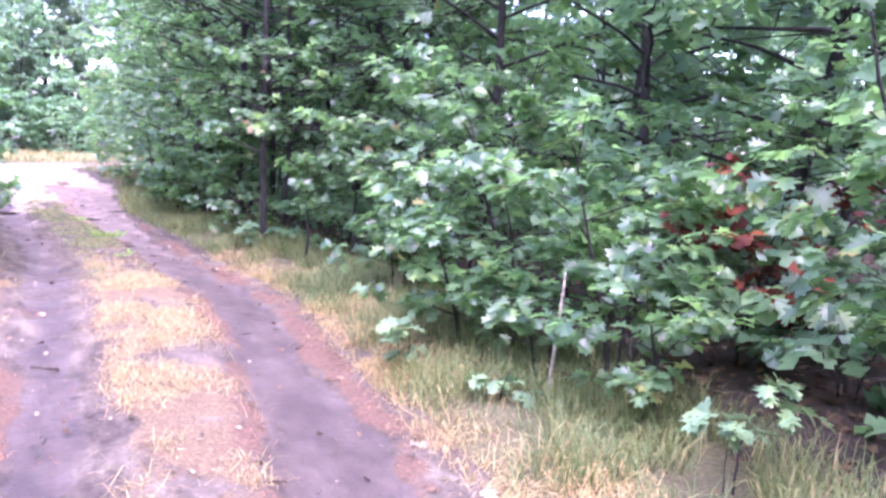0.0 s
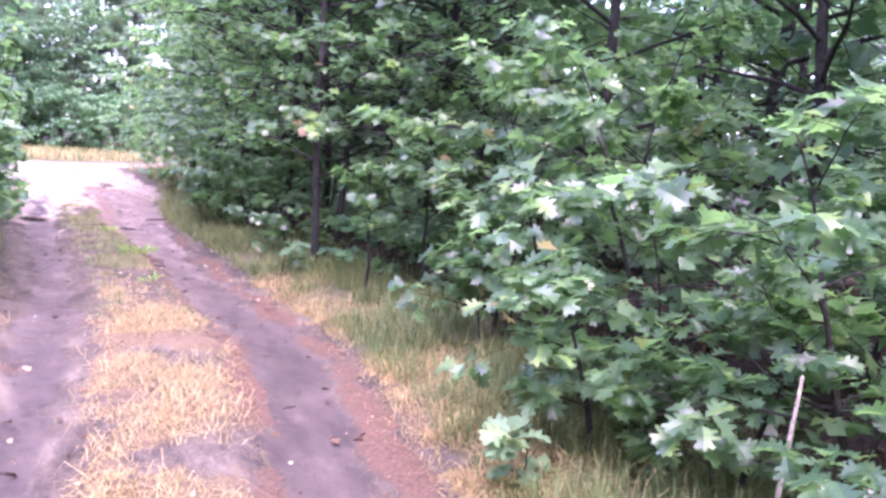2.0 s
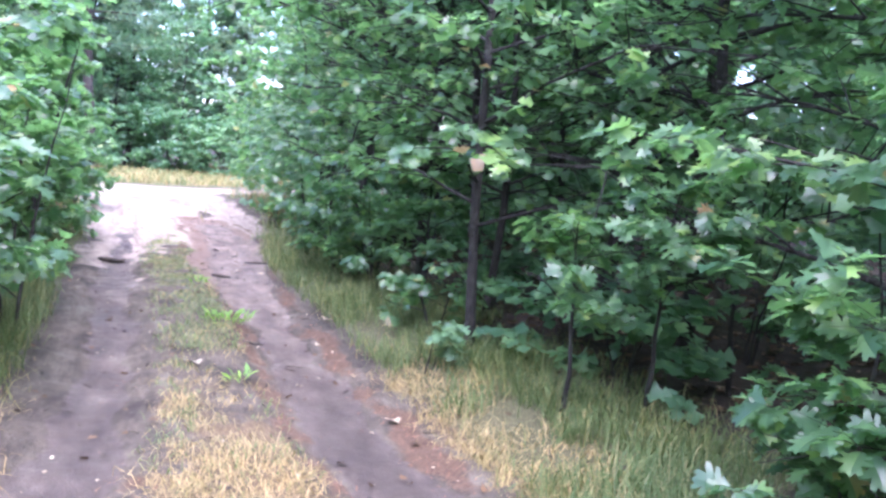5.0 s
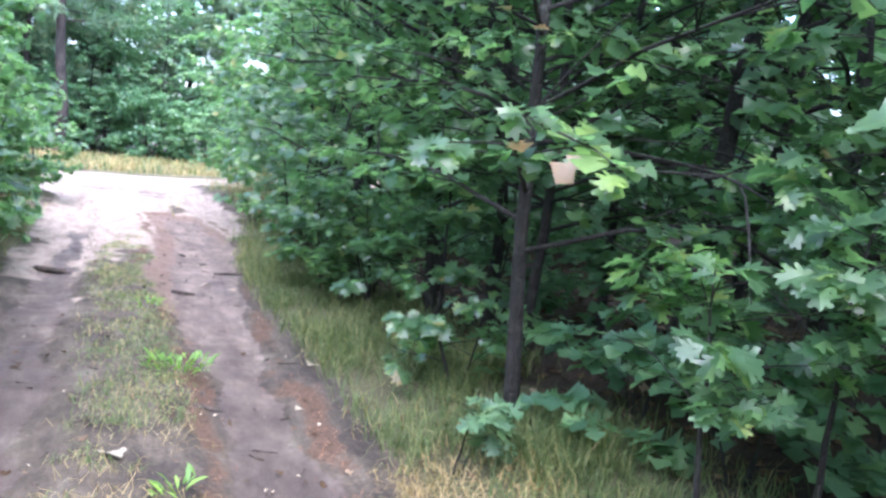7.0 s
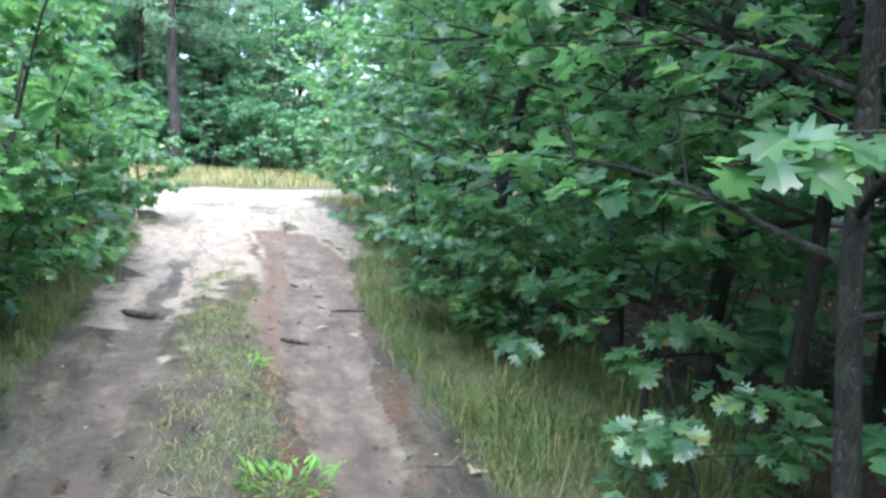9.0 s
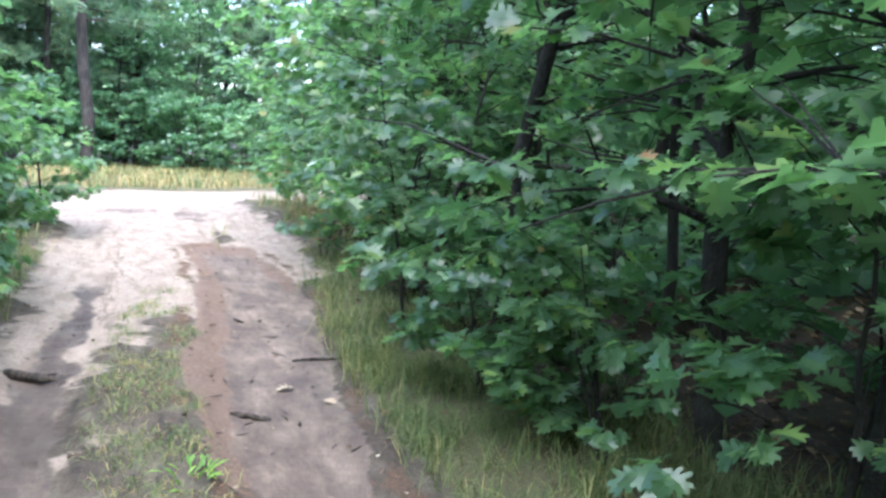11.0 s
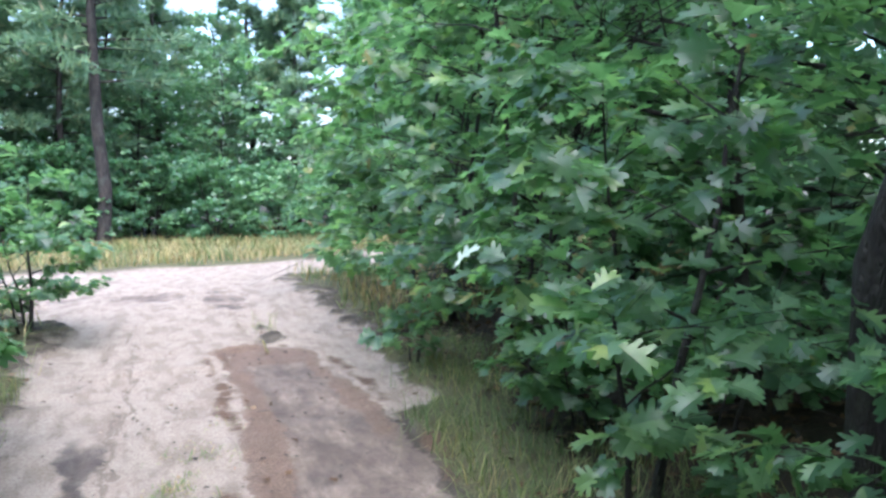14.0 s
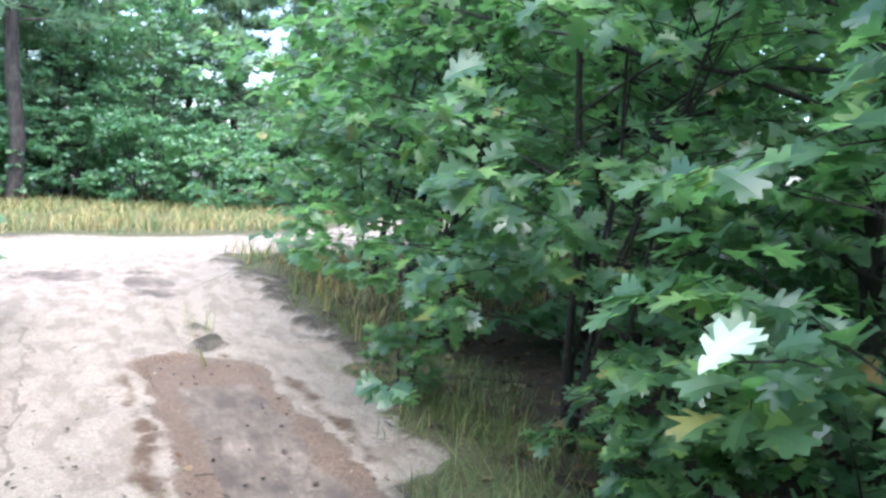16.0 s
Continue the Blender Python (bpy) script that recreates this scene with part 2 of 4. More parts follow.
# ---- the lie of the land ----
RIGHT_RUT = np.array([(3.9, -1.0), (2.9, 1.6), (1.9, 3.5), (1.05, 4.8), (0.1, 6.3), (-1.2, 8.35), (-2.55, 9.8), (-3.7, 11.05), (-4.75, 12.2), (-6.1, 13.65), (-7.2, 14.95), (-8.75, 16.9), (-10.65, 18.8)])
LEFT_RUT = np.array([(2.6, -1.5), (1.4, 1.9), (-0.2, 4.45), (-1.1, 5.7), (-2.2, 7.15), (-3.0, 8.2), (-3.8, 9.2), (-5.0, 10.6), (-6.25, 11.9), (-8.0, 13.8), (-9.1, 15.15), (-10.9, 17.0)])
EYE_LINE = np.array([(2.03, 1.59), (1.3, 3.19), (0.27, 4.8), (-0.9, 6.7), (-2.33, 8.66), (-3.95, 10.45), (-5.36, 11.86), (-6.85, 13.6), (-7.9, 14.8), (-9.6, 16.8)])
SEAM = np.array([(-12.6, 19.0), (-11.3, 17.75), (-10.45, 16.9), (-9.6, 15.9), (-8.7, 15.0), (-8.0, 14.4)])
CROSS = np.array([(-34.0, 0.0), (-26.0, 11.2), (-17.3, 23.1), (-14.6, 28.5), (-15.5, 36.0), (-20.0, 46.0)])


def curve(points, n=10):
    """Points along a smooth line through the given ones."""
    p = np.vstack([2 * points[0] - points[1], points, 2 * points[-1] - points[-2]])
    out = []
    for i in range(1, len(p) - 2):
        for u in np.arange(n) / n:
            out.append(0.5 * (2 * p[i] + (p[i + 1] - p[i - 1]) * u + (2 * p[i - 1] - 5 * p[i] + 4 * p[i + 1] - p[i + 2]) * u * u + (3 * p[i] - p[i - 1] - 3 * p[i + 1] + p[i + 2]) * u ** 3))
    return np.array(out + [points[-1]])


RR, LR = curve(RIGHT_RUT, 4), curve(LEFT_RUT, 4)


def nearest(pts, line):
    """Distance to a line, signed side (right of its run: plus) and how far along it, 0 to 1."""
    best = np.full(len(pts), 1e9)
    side, along = np.zeros(len(pts)), np.zeros(len(pts))
    n = len(line) - 1
    for i in range(n):
        a, d = line[i], line[i + 1] - line[i]
        u = np.clip(((pts - a) @ d) / (d @ d), 0, 1)
        q = pts - a - u[:, None] * d
        dist = np.hypot(q[:, 0], q[:, 1])
        k = dist < best
        best[k], along[k] = dist[k], (i + u[k]) / n
        side[k] = np.sign(d[1] * q[k, 0] - d[0] * q[k, 1])
    return best, side, along


def smooth(x, a, b):
    u = np.clip((x - a) / (b - a), 0, 1)
    return u * u * (3 - 2 * u)


def waves(x, y, seed, f=1.0, octaves=6):
    """A cheap, bounded unevenness between -1 and 1."""
    r = np.random.RandomState(seed)
    s = np.zeros_like(x)
    for k in range(octaves):
        a, ph, w = r.rand() * 6.28, r.rand() * 6.28, f * (1.6 ** k) * (0.7 + 0.6 * r.rand())
        s += np.sin((x * math.cos(a) + y * math.sin(a)) * w + ph) / 1.35 ** k
    return s / 3.4


def cells(x, y, size, seed, octaves=4):
    """Uneven patches about size metres across, between -1 and 1."""
    s, amp, total = np.zeros_like(x), 1.0, 0.0
    for k in range(octaves):
        u, v = x / size + 17.3 * k + seed, y / size - 9.1 * k + 2.7 * seed
        i, j = np.floor(u), np.floor(v)
        fu, fv = u - i, v - j
        fu, fv = fu * fu * (3 - 2 * fu), fv * fv * (3 - 2 * fv)
        def corner(a, b):
            h = np.sin((i + a) * 127.1 + (j + b) * 311.7 + seed * 74.7) * 43758.5453
            return h - np.floor(h)
        n = (corner(0, 0) * (1 - fu) + corner(1, 0) * fu) * (1 - fv) + (corner(0, 1) * (1 - fu) + corner(1, 1) * fu) * fv
        s, total = s + amp * (2 * n - 1), total + amp
        amp, size = amp * 0.6, size * 0.47
    return s / total * 1.6


def zones(x, y):
    """What the ground is made of at each place, and its height."""
    pts = np.stack([x, y], 1)
    dr, sr, ar = nearest(pts, RR)
    dl, sl, al = nearest(pts, LR)
    dc, sc, ac = nearest(pts, CROSS)
    w1, w2 = waves(x, y, 3, 1.7), waves(x, y, 5, 0.6)
    worn = cells(x, y, 0.55, 3)
    rough = cells(x, y, 0.3, 8)
    dr0, dl0 = dr, dl
    lat_r = dr * sr
    lat_l = -dl * sl
    half_r = 0.22 + 0.06 * w1 + 0.27 * smooth(ar, 0.62, 0.85)
    rut_r = 1 - smooth(dr + 0.09 * worn, half_r - 0.05, half_r + 0.05)
    half_l = 0.17 + 0.07 * w1
    rut_l = (1 - smooth(dl + 0.10 * worn, half_l - 0.06, half_l + 0.06)) * (0.85 + 0.3 * w2)
    rut_l = rut_l * np.where(al > 0.6, smooth(waves(x, y, 11, 1.6) + 0.3 * rough, -1.2, -0.7) * 0.95, 1.0)
    rut_l = rut_l * smooth(-al, -0.99, -0.93)
    junction = nearest(pts, np.array([(-9.4, 16.2), (-11.4, 18.2), (-13.7, 20.6)]))[0] - 0.45 * smooth(x, -9, -12) - 0.75
    fan = nearest(pts, np.array([(-13.7, 20.9), (-16.5, 23.6)]))[0] - 1.9
    lane = np.minimum(nearest(pts, LR[26:])[0] - 0.60 * smooth(al, 0.64, 0.85) + 0.18, nearest(pts, np.array([(-8.6, 15.9), (-10.6, 18.3)]))[0] - 0.75)
    lane = np.minimum(lane, nearest(pts, np.array([(-9.0, 17.7), (-10.2, 19.3), (-12.4, 21.4)]))[0] - 0.55)
    sand_d = np.minimum(np.minimum(dc - 1.75, junction), np.minimum(fan, lane)) + 0.2 * w1 + 0.3 * rough
    sand = 1 - smooth(sand_d, -0.14, 0.16)
    between = (lat_r < 0) & (lat_l < 0) & (ar < 0.98)
    on_track = between | (dr < 0.42) | (dl < 0.38)
    strip = np.where(between, smooth(dr, 0.28, 0.45) * smooth(dl, 0.25, 0.42), 0.0)
    straw = strip * (1 - smooth(ar, 0.40, 0.62)) + 0.8 * smooth(-dr, -0.95, -0.45) * (lat_r > 0) * (1 - smooth(ar, 0.45, 0.7)) * smooth(dr, 0.35, 0.55)
    straw = straw * np.clip(0.85 + 0.9 * cells(x, y, 0.5, 12), 0, 1.2)
    straw = straw + 0.8 * (lat_l > 0) * smooth(-dl, -0.8, -0.3) * smooth(dl, 0.25, 0.4) * (1 - smooth(al, 0.35, 0.6))
    # far clearing shadows, painted as rut-coloured, slightly sunken spots in the sand
    darkened = np.zeros_like(x)
    for px, py, rx in ((-14.9, 21.5, 0.5), (-13.6, 21.8, 0.4), (-14.2, 22.4, 0.3), (-13.1, 21.3, 0.3), (-15.8, 21.0, 0.3)):
        darkened = np.maximum(darkened, 0.9 * np.exp(-(((x - px) ** 2 + (y - py) ** 2) / rx ** 2 * np.clip(1 + 0.8 * rough, 0.2, 2)) ** 1.5))
    red = np.exp(-((dr + 0.08 * rough - half_r - 0.09) / 0.11) ** 2) * np.clip(0.75 + 0.8 * worn, 0, 1) * (1 - 0.4 * smooth(ar, 0.45, 0.8)) + 0.85 * np.exp(-((dl + 0.1 * rough - half_l - 0.03) / 0.15) ** 2) * (1 - smooth(al, 0.4, 0.65)) * np.clip(0.4 + 1.1 * cells(x, y, 0.7, 27), 0, 1)
    clay = smooth(ar, 0.55, 0.68) * rut_r * np.maximum(smooth(-lat_r + 0.06 * rough, 0.2, 0.26), np.maximum(smooth(ar, 0.982, 0.995), smooth(lat_r + 0.06 * rough, 0.26, 0.34) * smooth(ar, 0.88, 0.93)))
    off = np.minimum(np.where(lat_r > 0, dr - 0.42, 9), 9)
    off = np.where(lat_l > 0, np.maximum(dl - 0.4, 0), off)
    off = np.where(on_track, 0, np.minimum(off, 9))
    behind = (sc < 0)
    turf_far = smooth(dc, 1.6, 2.1) * (1 - smooth(dc, 9.0, 11.5)) * behind
    corner = smooth(sand_d, 0.0, 0.3) * (ar > 0.97)
    near_turf = smooth(off, 0.05, 0.3) * (1 - smooth(off, 1.2, 2.0)) * (ar < 0.995)
    turf = np.clip(np.maximum(near_turf, np.maximum(turf_far, corner * 0.9)), 0, 1) * (1 - sand)
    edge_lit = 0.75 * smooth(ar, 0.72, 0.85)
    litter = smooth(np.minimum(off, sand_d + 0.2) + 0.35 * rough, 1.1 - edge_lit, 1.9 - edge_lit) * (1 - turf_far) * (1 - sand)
    z = 0.035 * waves(x, y, 5, 0.5, 3)
    deep_r = 1 - smooth(dr, 0.12, 0.42)
    deep_l = (1 - smooth(dl, 0.08, 0.36)) * smooth(-al, -0.99, -0.9)
    z = z - 0.055 * deep_r * (1 - 0.5 * smooth(ar, 0.7, 0.95)) - 0.045 * deep_l + 0.025 * strip
    z = z + 0.09 * smooth(off, 0.0, 0.6) * (1 - sand)
    ds, ss, _along = nearest(pts, SEAM)
    churn = sand * (0.35 + 0.65 * np.exp(-((x + 14.3) ** 2 + (y - 21.6) ** 2) / 3.0))
    z = z + sand * 0.02 * waves(x, y, 8, 1.2, 3) - 0.03 * darkened + 0.035 * churn * cells(x, y, 0.45, 31) + 0.010 * rough + 0.012 * cells(x, y, 0.12, 44, 2) * (1 - 0.6 * rut_r)
    z = z + 0.05 * smooth(off, 1.0, 4.0) * (1 + waves(x, y, 21, 0.9))
    return dict(z=z, sand=sand, clay=np.clip(clay, 0, 1), seam=np.clip(ds * ss, -0.5, 0.5), seam_near=1 - smooth(ds, 0.2, 0.35), dry=np.maximum((dr <= dl) * smooth(ar, 0.45, 0.75), 0.35 * (dl < dr) * smooth(al, 0.4, 0.7)), rut=np.clip(np.maximum(np.maximum(rut_r, rut_l), darkened), 0, 1), straw=np.clip(straw, 0, 1), red=np.clip(red, 0, 1), turf=turf, litter=litter, off=off, strip=strip, dr=dr, lat_r=lat_r, lat_l=lat_l, ar=ar, al=al, dc=dc, behind=behind, sand_d=sand_d)


def ground_z(x, y):
    return float(zones(np.array([float(x)]), np.array([float(y)]))["z"][0])


def mesh_of(name, verts, tris, mat, smooth_shade=False):
    """A mesh from arrays of corners and triangles (or quads)."""
    verts, tris = np.asarray(verts, np.float32), np.asarray(tris, np.int32)
    me = bpy.data.meshes.new(name)
    k = tris.shape[1]
    me.vertices.add(len(verts))
    me.vertices.foreach_set("co", verts.ravel())
    me.loops.add(tris.size)
    me.loops.foreach_set("vertex_index", tris.ravel())
    me.polygons.add(len(tris))
    me.polygons.foreach_set("loop_start", np.arange(0, tris.size, k, dtype=np.int32))
    me.update(calc_edges=True)
    if smooth_shade:
        me.polygons.foreach_set("use_smooth", np.ones(len(tris), bool))
    me.materials.append(mat)
    return me


def spread(a, b, fine, lo, hi, grow=1.18):
    """Grid lines: fine between a and b, ever coarser out to lo and hi."""
    mid = list(np.arange(a, b, fine))
    s, v, left = fine, a, []
    while v > lo:
        s *= grow
        v -= s
        left.append(v)
    s, v, right = fine, mid[-1], []
    while v < hi:
        s *= grow
        v += s
        right.append(v)
    return np.array(left[::-1] + mid + right)


gx, gy = spread(-15.8, 3.6, 0.06, -900, 900, 1.35), spread(2.4, 23.0, 0.06, -900, 900, 1.35)
GX, GY = np.meshgrid(gx, gy)
Z = zones(GX.ravel(), GY.ravel())
far_flat = smooth(np.hypot(GX.ravel() + 6, GY.ravel() - 12), 40, 80)
gverts = np.stack([GX.ravel(), GY.ravel(), Z["z"] * (1 - far_flat)], 1)
ii, jj = np.meshgrid(np.arange(len(gx) - 1), np.arange(len(gy) - 1))
k0 = (jj * len(gx) + ii).ravel()
ground_me = mesh_of("ground", gverts, np.stack([k0, k0 + 1, k0 + 1 + len(gx), k0 + len(gx)], 1), mat_ground, True)
for key in ("sand", "clay", "seam", "seam_near", "dry", "rut", "straw", "red", "turf", "litter"):
    a = ground_me.attributes.new(key, "FLOAT", "POINT")
    a.data.foreach_set("value", Z[key].astype(np.float32))
ground = tagged(new("ground", ground_me), "sandy woodland track soil with two worn wheel ruts and leaf litter", "ground", kind="structure")


TABLE = {k: v.reshape(GX.shape) for k, v in Z.items()}


def zones_near(x, y):
    """The same as zones(), read off the ground's own grid."""
    i = np.clip(np.searchsorted(gx, x), 1, len(gx) - 1)
    j = np.clip(np.searchsorted(gy, y), 1, len(gy) - 1)
    i = i - (x - gx[i - 1] < gx[i] - x)
    j = j - (y - gy[j - 1] < gy[j] - y)
    return {k: v[j, i] for k, v in TABLE.items()}


# ---- leaves and branches ----
def oak_leaf(detail):
    """A lobed leaf of length 1 along +y, folded along its rib and drooping at the tip: corners and triangles."""
    if detail == 2:
        notch = [(0.0, 0.012), (0.25, 0.10), (0.45, 0.15), (0.67, 0.17), (0.87, 0.11)]
        lobes = [((0.15, 0.13), (0.23, 0.20)), ((0.36, 0.33), (0.46, 0.35)), ((0.62, 0.44), (0.75, 0.41)), ((0.88, 0.27), (0.97, 0.19))]
    elif detail == 1:
        v = [(0, 0, 0), (0, 0.5, -0.05), (0, 1, -0.22)]
        for s in (1, -1):
            v += [(s * 0.36, 0.36, 0.06), (s * 0.15, 0.46, 0.0), (s * 0.50, 0.78, 0.02)]
        f = [(0, 3, 1), (3, 4, 1), (4, 5, 1), (5, 2, 1), (0, 1, 6), (6, 1, 7), (7, 1, 8), (8, 1, 2)]
        return np.array(v), np.array(f)
    else:
        return (np.array([(0, 0, 0), (0.36, 0.55, 0.05), (0, 1, -0.12), (-0.36, 0.55, 0.05)]), np.array([(0, 1, 2), (0, 2, 3)]))
    v, f = [], []
    def put(y, x):
        v.append((1.2 * x, y, 0.28 * abs(x) - 0.26 * y * y + 0.05 * math.sin(19 * y) * min(1.0, 4 * abs(x))))
        return len(v) - 1
    for s in (1, -1):
        rib = [put(y, 0) for y, w in notch] + [put(1.0, 0)]
        ed = [put(y, s * w) for y, w in notch]
        for i in range(len(notch) - 1):
            f += [(rib[i], ed[i], ed[i + 1]), (rib[i], ed[i + 1], rib[i + 1])]
        f.append((rib[-2], ed[-1], rib[-1]))
        for i, (a, b) in enumerate(lobes):
            pa, pb = put(a[0], s * a[1]), put(b[0], s * b[1])
            nxt = ed[i + 1] if i + 1 < len(ed) else rib[-1]
            f += [(ed[i], pa, nxt), (pa, pb, nxt)]
        if s < 0:
            f[len(f) // 2:] = [t[::-1] for t in f[len(f) // 2:]]
    return np.array(v), np.array(f)


LEAF = [oak_leaf(0), oak_leaf(1), oak_leaf(2)]


def leaf_frames(rng, dirs, tilt=0.45, outward=0.0):
    """Turn matrices for leaves that point along dirs, their faces mostly to the sky and a little outward."""
    n = len(dirs)
    y = dirs / np.linalg.norm(dirs, axis=1)[:, None]
    up = np.tile([0.0, 0, 1], (n, 1)) + outward + rng.normal(0, tilt, (n, 3))
    x = np.cross(y, up)
    x /= np.linalg.norm(x, axis=1)[:, None] + 1e-9
    z = np.cross(x, y)
    return np.stack([x, y, z], 2)


def stamp(template, mats, origins, sizes):
    v, f = template
    out = np.einsum("nij,kj->nki", mats * sizes[:, None, None], v) + origins[:, None, :]
    faces = f[None] + (np.arange(len(origins)) * len(v))[:, None, None]
    return out.reshape(-1, 3), faces.reshape(-1, f.shape[1])


def tube(path, radii, sides=6):
    """A tapering round limb along a line: corners and quads."""
    path, radii = np.asarray(path, float), np.asarray(radii, float)
    t = np.gradient(path, axis=0)
    t /= np.linalg.norm(t, axis=1)[:, None] + 1e-9
    ref = np.where(np.abs(t[:, 2:3]) > 0.9, [[1.0, 0, 0]], [[0.0, 0, 1]])
    a = np.cross(t, ref)
    a /= np.linalg.norm(a, axis=1)[:, None] + 1e-9
    b = np.cross(t, a)
    ang = np.arange(sides) * 2 * math.pi / sides
    ring = path[:, None] + radii[:, None, None] * (np.cos(ang)[None, :, None] * a[:, None] + np.sin(ang)[None, :, None] * b[:, None])
    n = len(path)
    q = []
    for i in range(n - 1):
        for k in range(sides):
            k2 = (k + 1) % sides
            q.append((i * sides + k, i * sides + k2, (i + 1) * sides + k2, (i + 1) * sides + k))
    v = np.vstack([ring.reshape(-1, 3), path[-1:] + t[-1:] * radii[-1]])
    top, base = len(v) - 1, (n - 1) * sides
    for k in range(0, sides, 2):
        q.append((base + k, base + (k + 1) % sides, base + (k + 2) % sides, top))
    return v, np.array(q)


def joined(pieces):
    vs, fs, n = [], [], 0
    for v, f in pieces:
        vs.append(v)
        fs.append(f + n)
        n += len(v)
    return np.vstack(vs), np.vstack(fs)


def part(name, verts, faces, mat, parent, label="", smooth_shade=False):
    ob = new(name, mesh_of(name, verts, faces, mat, smooth_shade))
    ob.parent = parent
    return tagged(ob, label)


def limb_line(rng, start, azim, rise, length, droop, n=6, wig=0.06):
    d = np.array([math.cos(azim) * math.cos(rise), math.sin(azim) * math.cos(rise), math.sin(rise)])
    u = np.linspace(0, 1, n)[:, None]
    p = start + d * length * u + np.array([0, 0, -droop * length]) * u ** 2
    w = rng.normal(0, wig * length, (n, 3)) * np.linspace(0, 1, n)[:, None]
    return p + np.cumsum(w, 0) * 0.4


def clear_of_walk(p, r=0.9):
    """True for places that leave room for a walker."""
    d = nearest(p[:, :2], EYE_LINE)[0]
    return (d > r) | (p[:, 2] > 2.75) | (p[:, 2] < 0.2)


def woody(name, x, y, height, reach, n_leaves, detail, seed, label, category="tree", stems=1, girth=0.02, bare=0.15, lean=(0, 0), leaf_size=0.14, mat=None, bark=None, single=0, group="", limbs=10, crook=0.03, shape="round", fork_parts=False, sink=0.05, hi=0, thin=False, tilt=0.3, rosette=7):
    """An oak: stems, limbs with twigs, leaves in sprays at the twig ends. single: how many of the leaves are parts of their own."""
    rng = np.random.RandomState(seed)
    base = np.array([x, y, ground_z(x, y)])
    root = tagged(new(name), label, category, group)
    root.location = base
    wood, boughs, twigs, tips, tdirs = [], [], [], [], []
    for s in range(stems):
        az0 = rng.rand() * 6.283
        off = np.array([math.cos(az0), math.sin(az0), 0]) * (0.05 * (stems > 1) * rng.rand() * 3)
        h = height * (1.0 if s == 0 else 0.6 + 0.35 * rng.rand())
        u = np.linspace(0, 1, 9)
        ln = np.array([lean[0], lean[1], 0.0]) + (np.array([math.cos(az0), math.sin(az0), 0]) * 0.28 if stems > 1 else 0)
        line = off + np.stack([ln[0] * u ** 1.3 * h, ln[1] * u ** 1.3 * h, h * u], 1)
        line[1:] += np.cumsum(rng.normal(0, crook * h / 3, (8, 3)) * [1, 1, 0.1], 0)
        line[0, 2] = -sink
        g = girth * (1.0 if s == 0 else 0.6)
        wood.append(tube(line, g * (1.25 - 1.05 * u ** 0.8), 8 if g > 0.03 else 6))
        nl = max(3, limbs // stems)
        for i in range(nl):
            f = bare + (0.97 - bare) * (i + rng.rand() * 0.8) / nl
            st = np.array([np.interp(f, u, line[:, k]) for k in range(3)])
            prof = (0.45 + 0.75 * math.sin(math.pi * min(1, (f - bare) / (1 - bare) * 0.75 + 0.22))) if shape == "round" else (1.15 - 0.8 * f)
            L = reach * prof * (0.7 + 0.5 * rng.rand())
            az = i * 2.4 + az0 + rng.normal(0, 0.4)
            for go in range(6):
                ll = limb_line(rng, st, az, 0.2 + 0.7 * f * rng.rand() + 0.1, L, 0.12 + 0.15 * rng.rand())
                if clear_of_walk(ll + base, 0.9).all():
                    break
                az, L = az + 1.1, L * 0.85
            gl = g * (0.5 - 0.3 * f)
            bits = [tube(ll[::2] if thin else ll, np.linspace(gl, gl * 0.25, 3 if thin else 6), 4 if thin else 5)]
            for j in range(3 + int(3 * L)):
                fu = 0.3 + 0.7 * rng.rand()
                sp = np.array([np.interp(fu, np.linspace(0, 1, 6), ll[:, k]) for k in range(3)])
                taz = az + rng.choice([-1, 1]) * (0.5 + 0.6 * rng.rand())
                tl = limb_line(rng, sp, taz, rng.normal(0.25, 0.3), L * (0.25 + 0.3 * rng.rand()), 0.1, 4)
                if not clear_of_walk(tl + base, 0.8).all():
                    continue
                if not thin or j < 2:
                    twigs.append(tube(tl[::3] if thin else tl, np.linspace(gl * 0.35, gl * 0.12, 2 if thin else 4), 3 if thin else 4))
                tips.append(tl[-1]); tdirs.append(tl[-1] - tl[-2])
                if rng.rand() < 0.6:
                    tips.append(tl[2]); tdirs.append(tl[2] - tl[1])
            for q in (2, 3, 4, 5):
                tips.append(ll[q]); tdirs.append(ll[q] - ll[q - 1])
            boughs.append(bits[0])
        tips.append(line[-1]); tdirs.append(line[-1] - line[-2])
    bark = bark or mat_bark
    mat = mat or mat_leaf
    part("trunk", *joined(wood), bark, root, "dark rough bark" if girth > 0.03 else "", True)
    if fork_parts:
        for b in boughs:
            part("branch", *b, bark, root, "", True)
        if twigs:
            tagged(part("twigwork", *joined(twigs), bark, root, "", True), kind="stuff")
    else:
        tagged(part("branchwork", *joined(boughs + twigs), bark, root, "", True), kind="stuff")
    tips, tdirs = np.array(tips), np.array(tdirs)
    # rosettes of leaves round the ends of a share of the twigs
    n_rose = max(1, min(len(tips), n_leaves // rosette))
    ends = rng.permutation(len(tips))[:n_rose]
    pick = np.repeat(ends, -(-n_leaves // n_rose))
    turn = np.tile(np.arange(-(-n_leaves // n_rose)), n_rose)
    td = tdirs[pick] / (np.linalg.norm(tdirs[pick], axis=1)[:, None] + 1e-9)
    az = pick * 1.7 + turn * 2.4 + rng.normal(0, 0.35, len(pick))
    d = np.stack([np.cos(az), np.sin(az), rng.normal(-0.15, 0.3, len(az))], 1) + td * 0.5
    size = leaf_size * (0.6 + 0.55 * rng.rand(len(pick)))
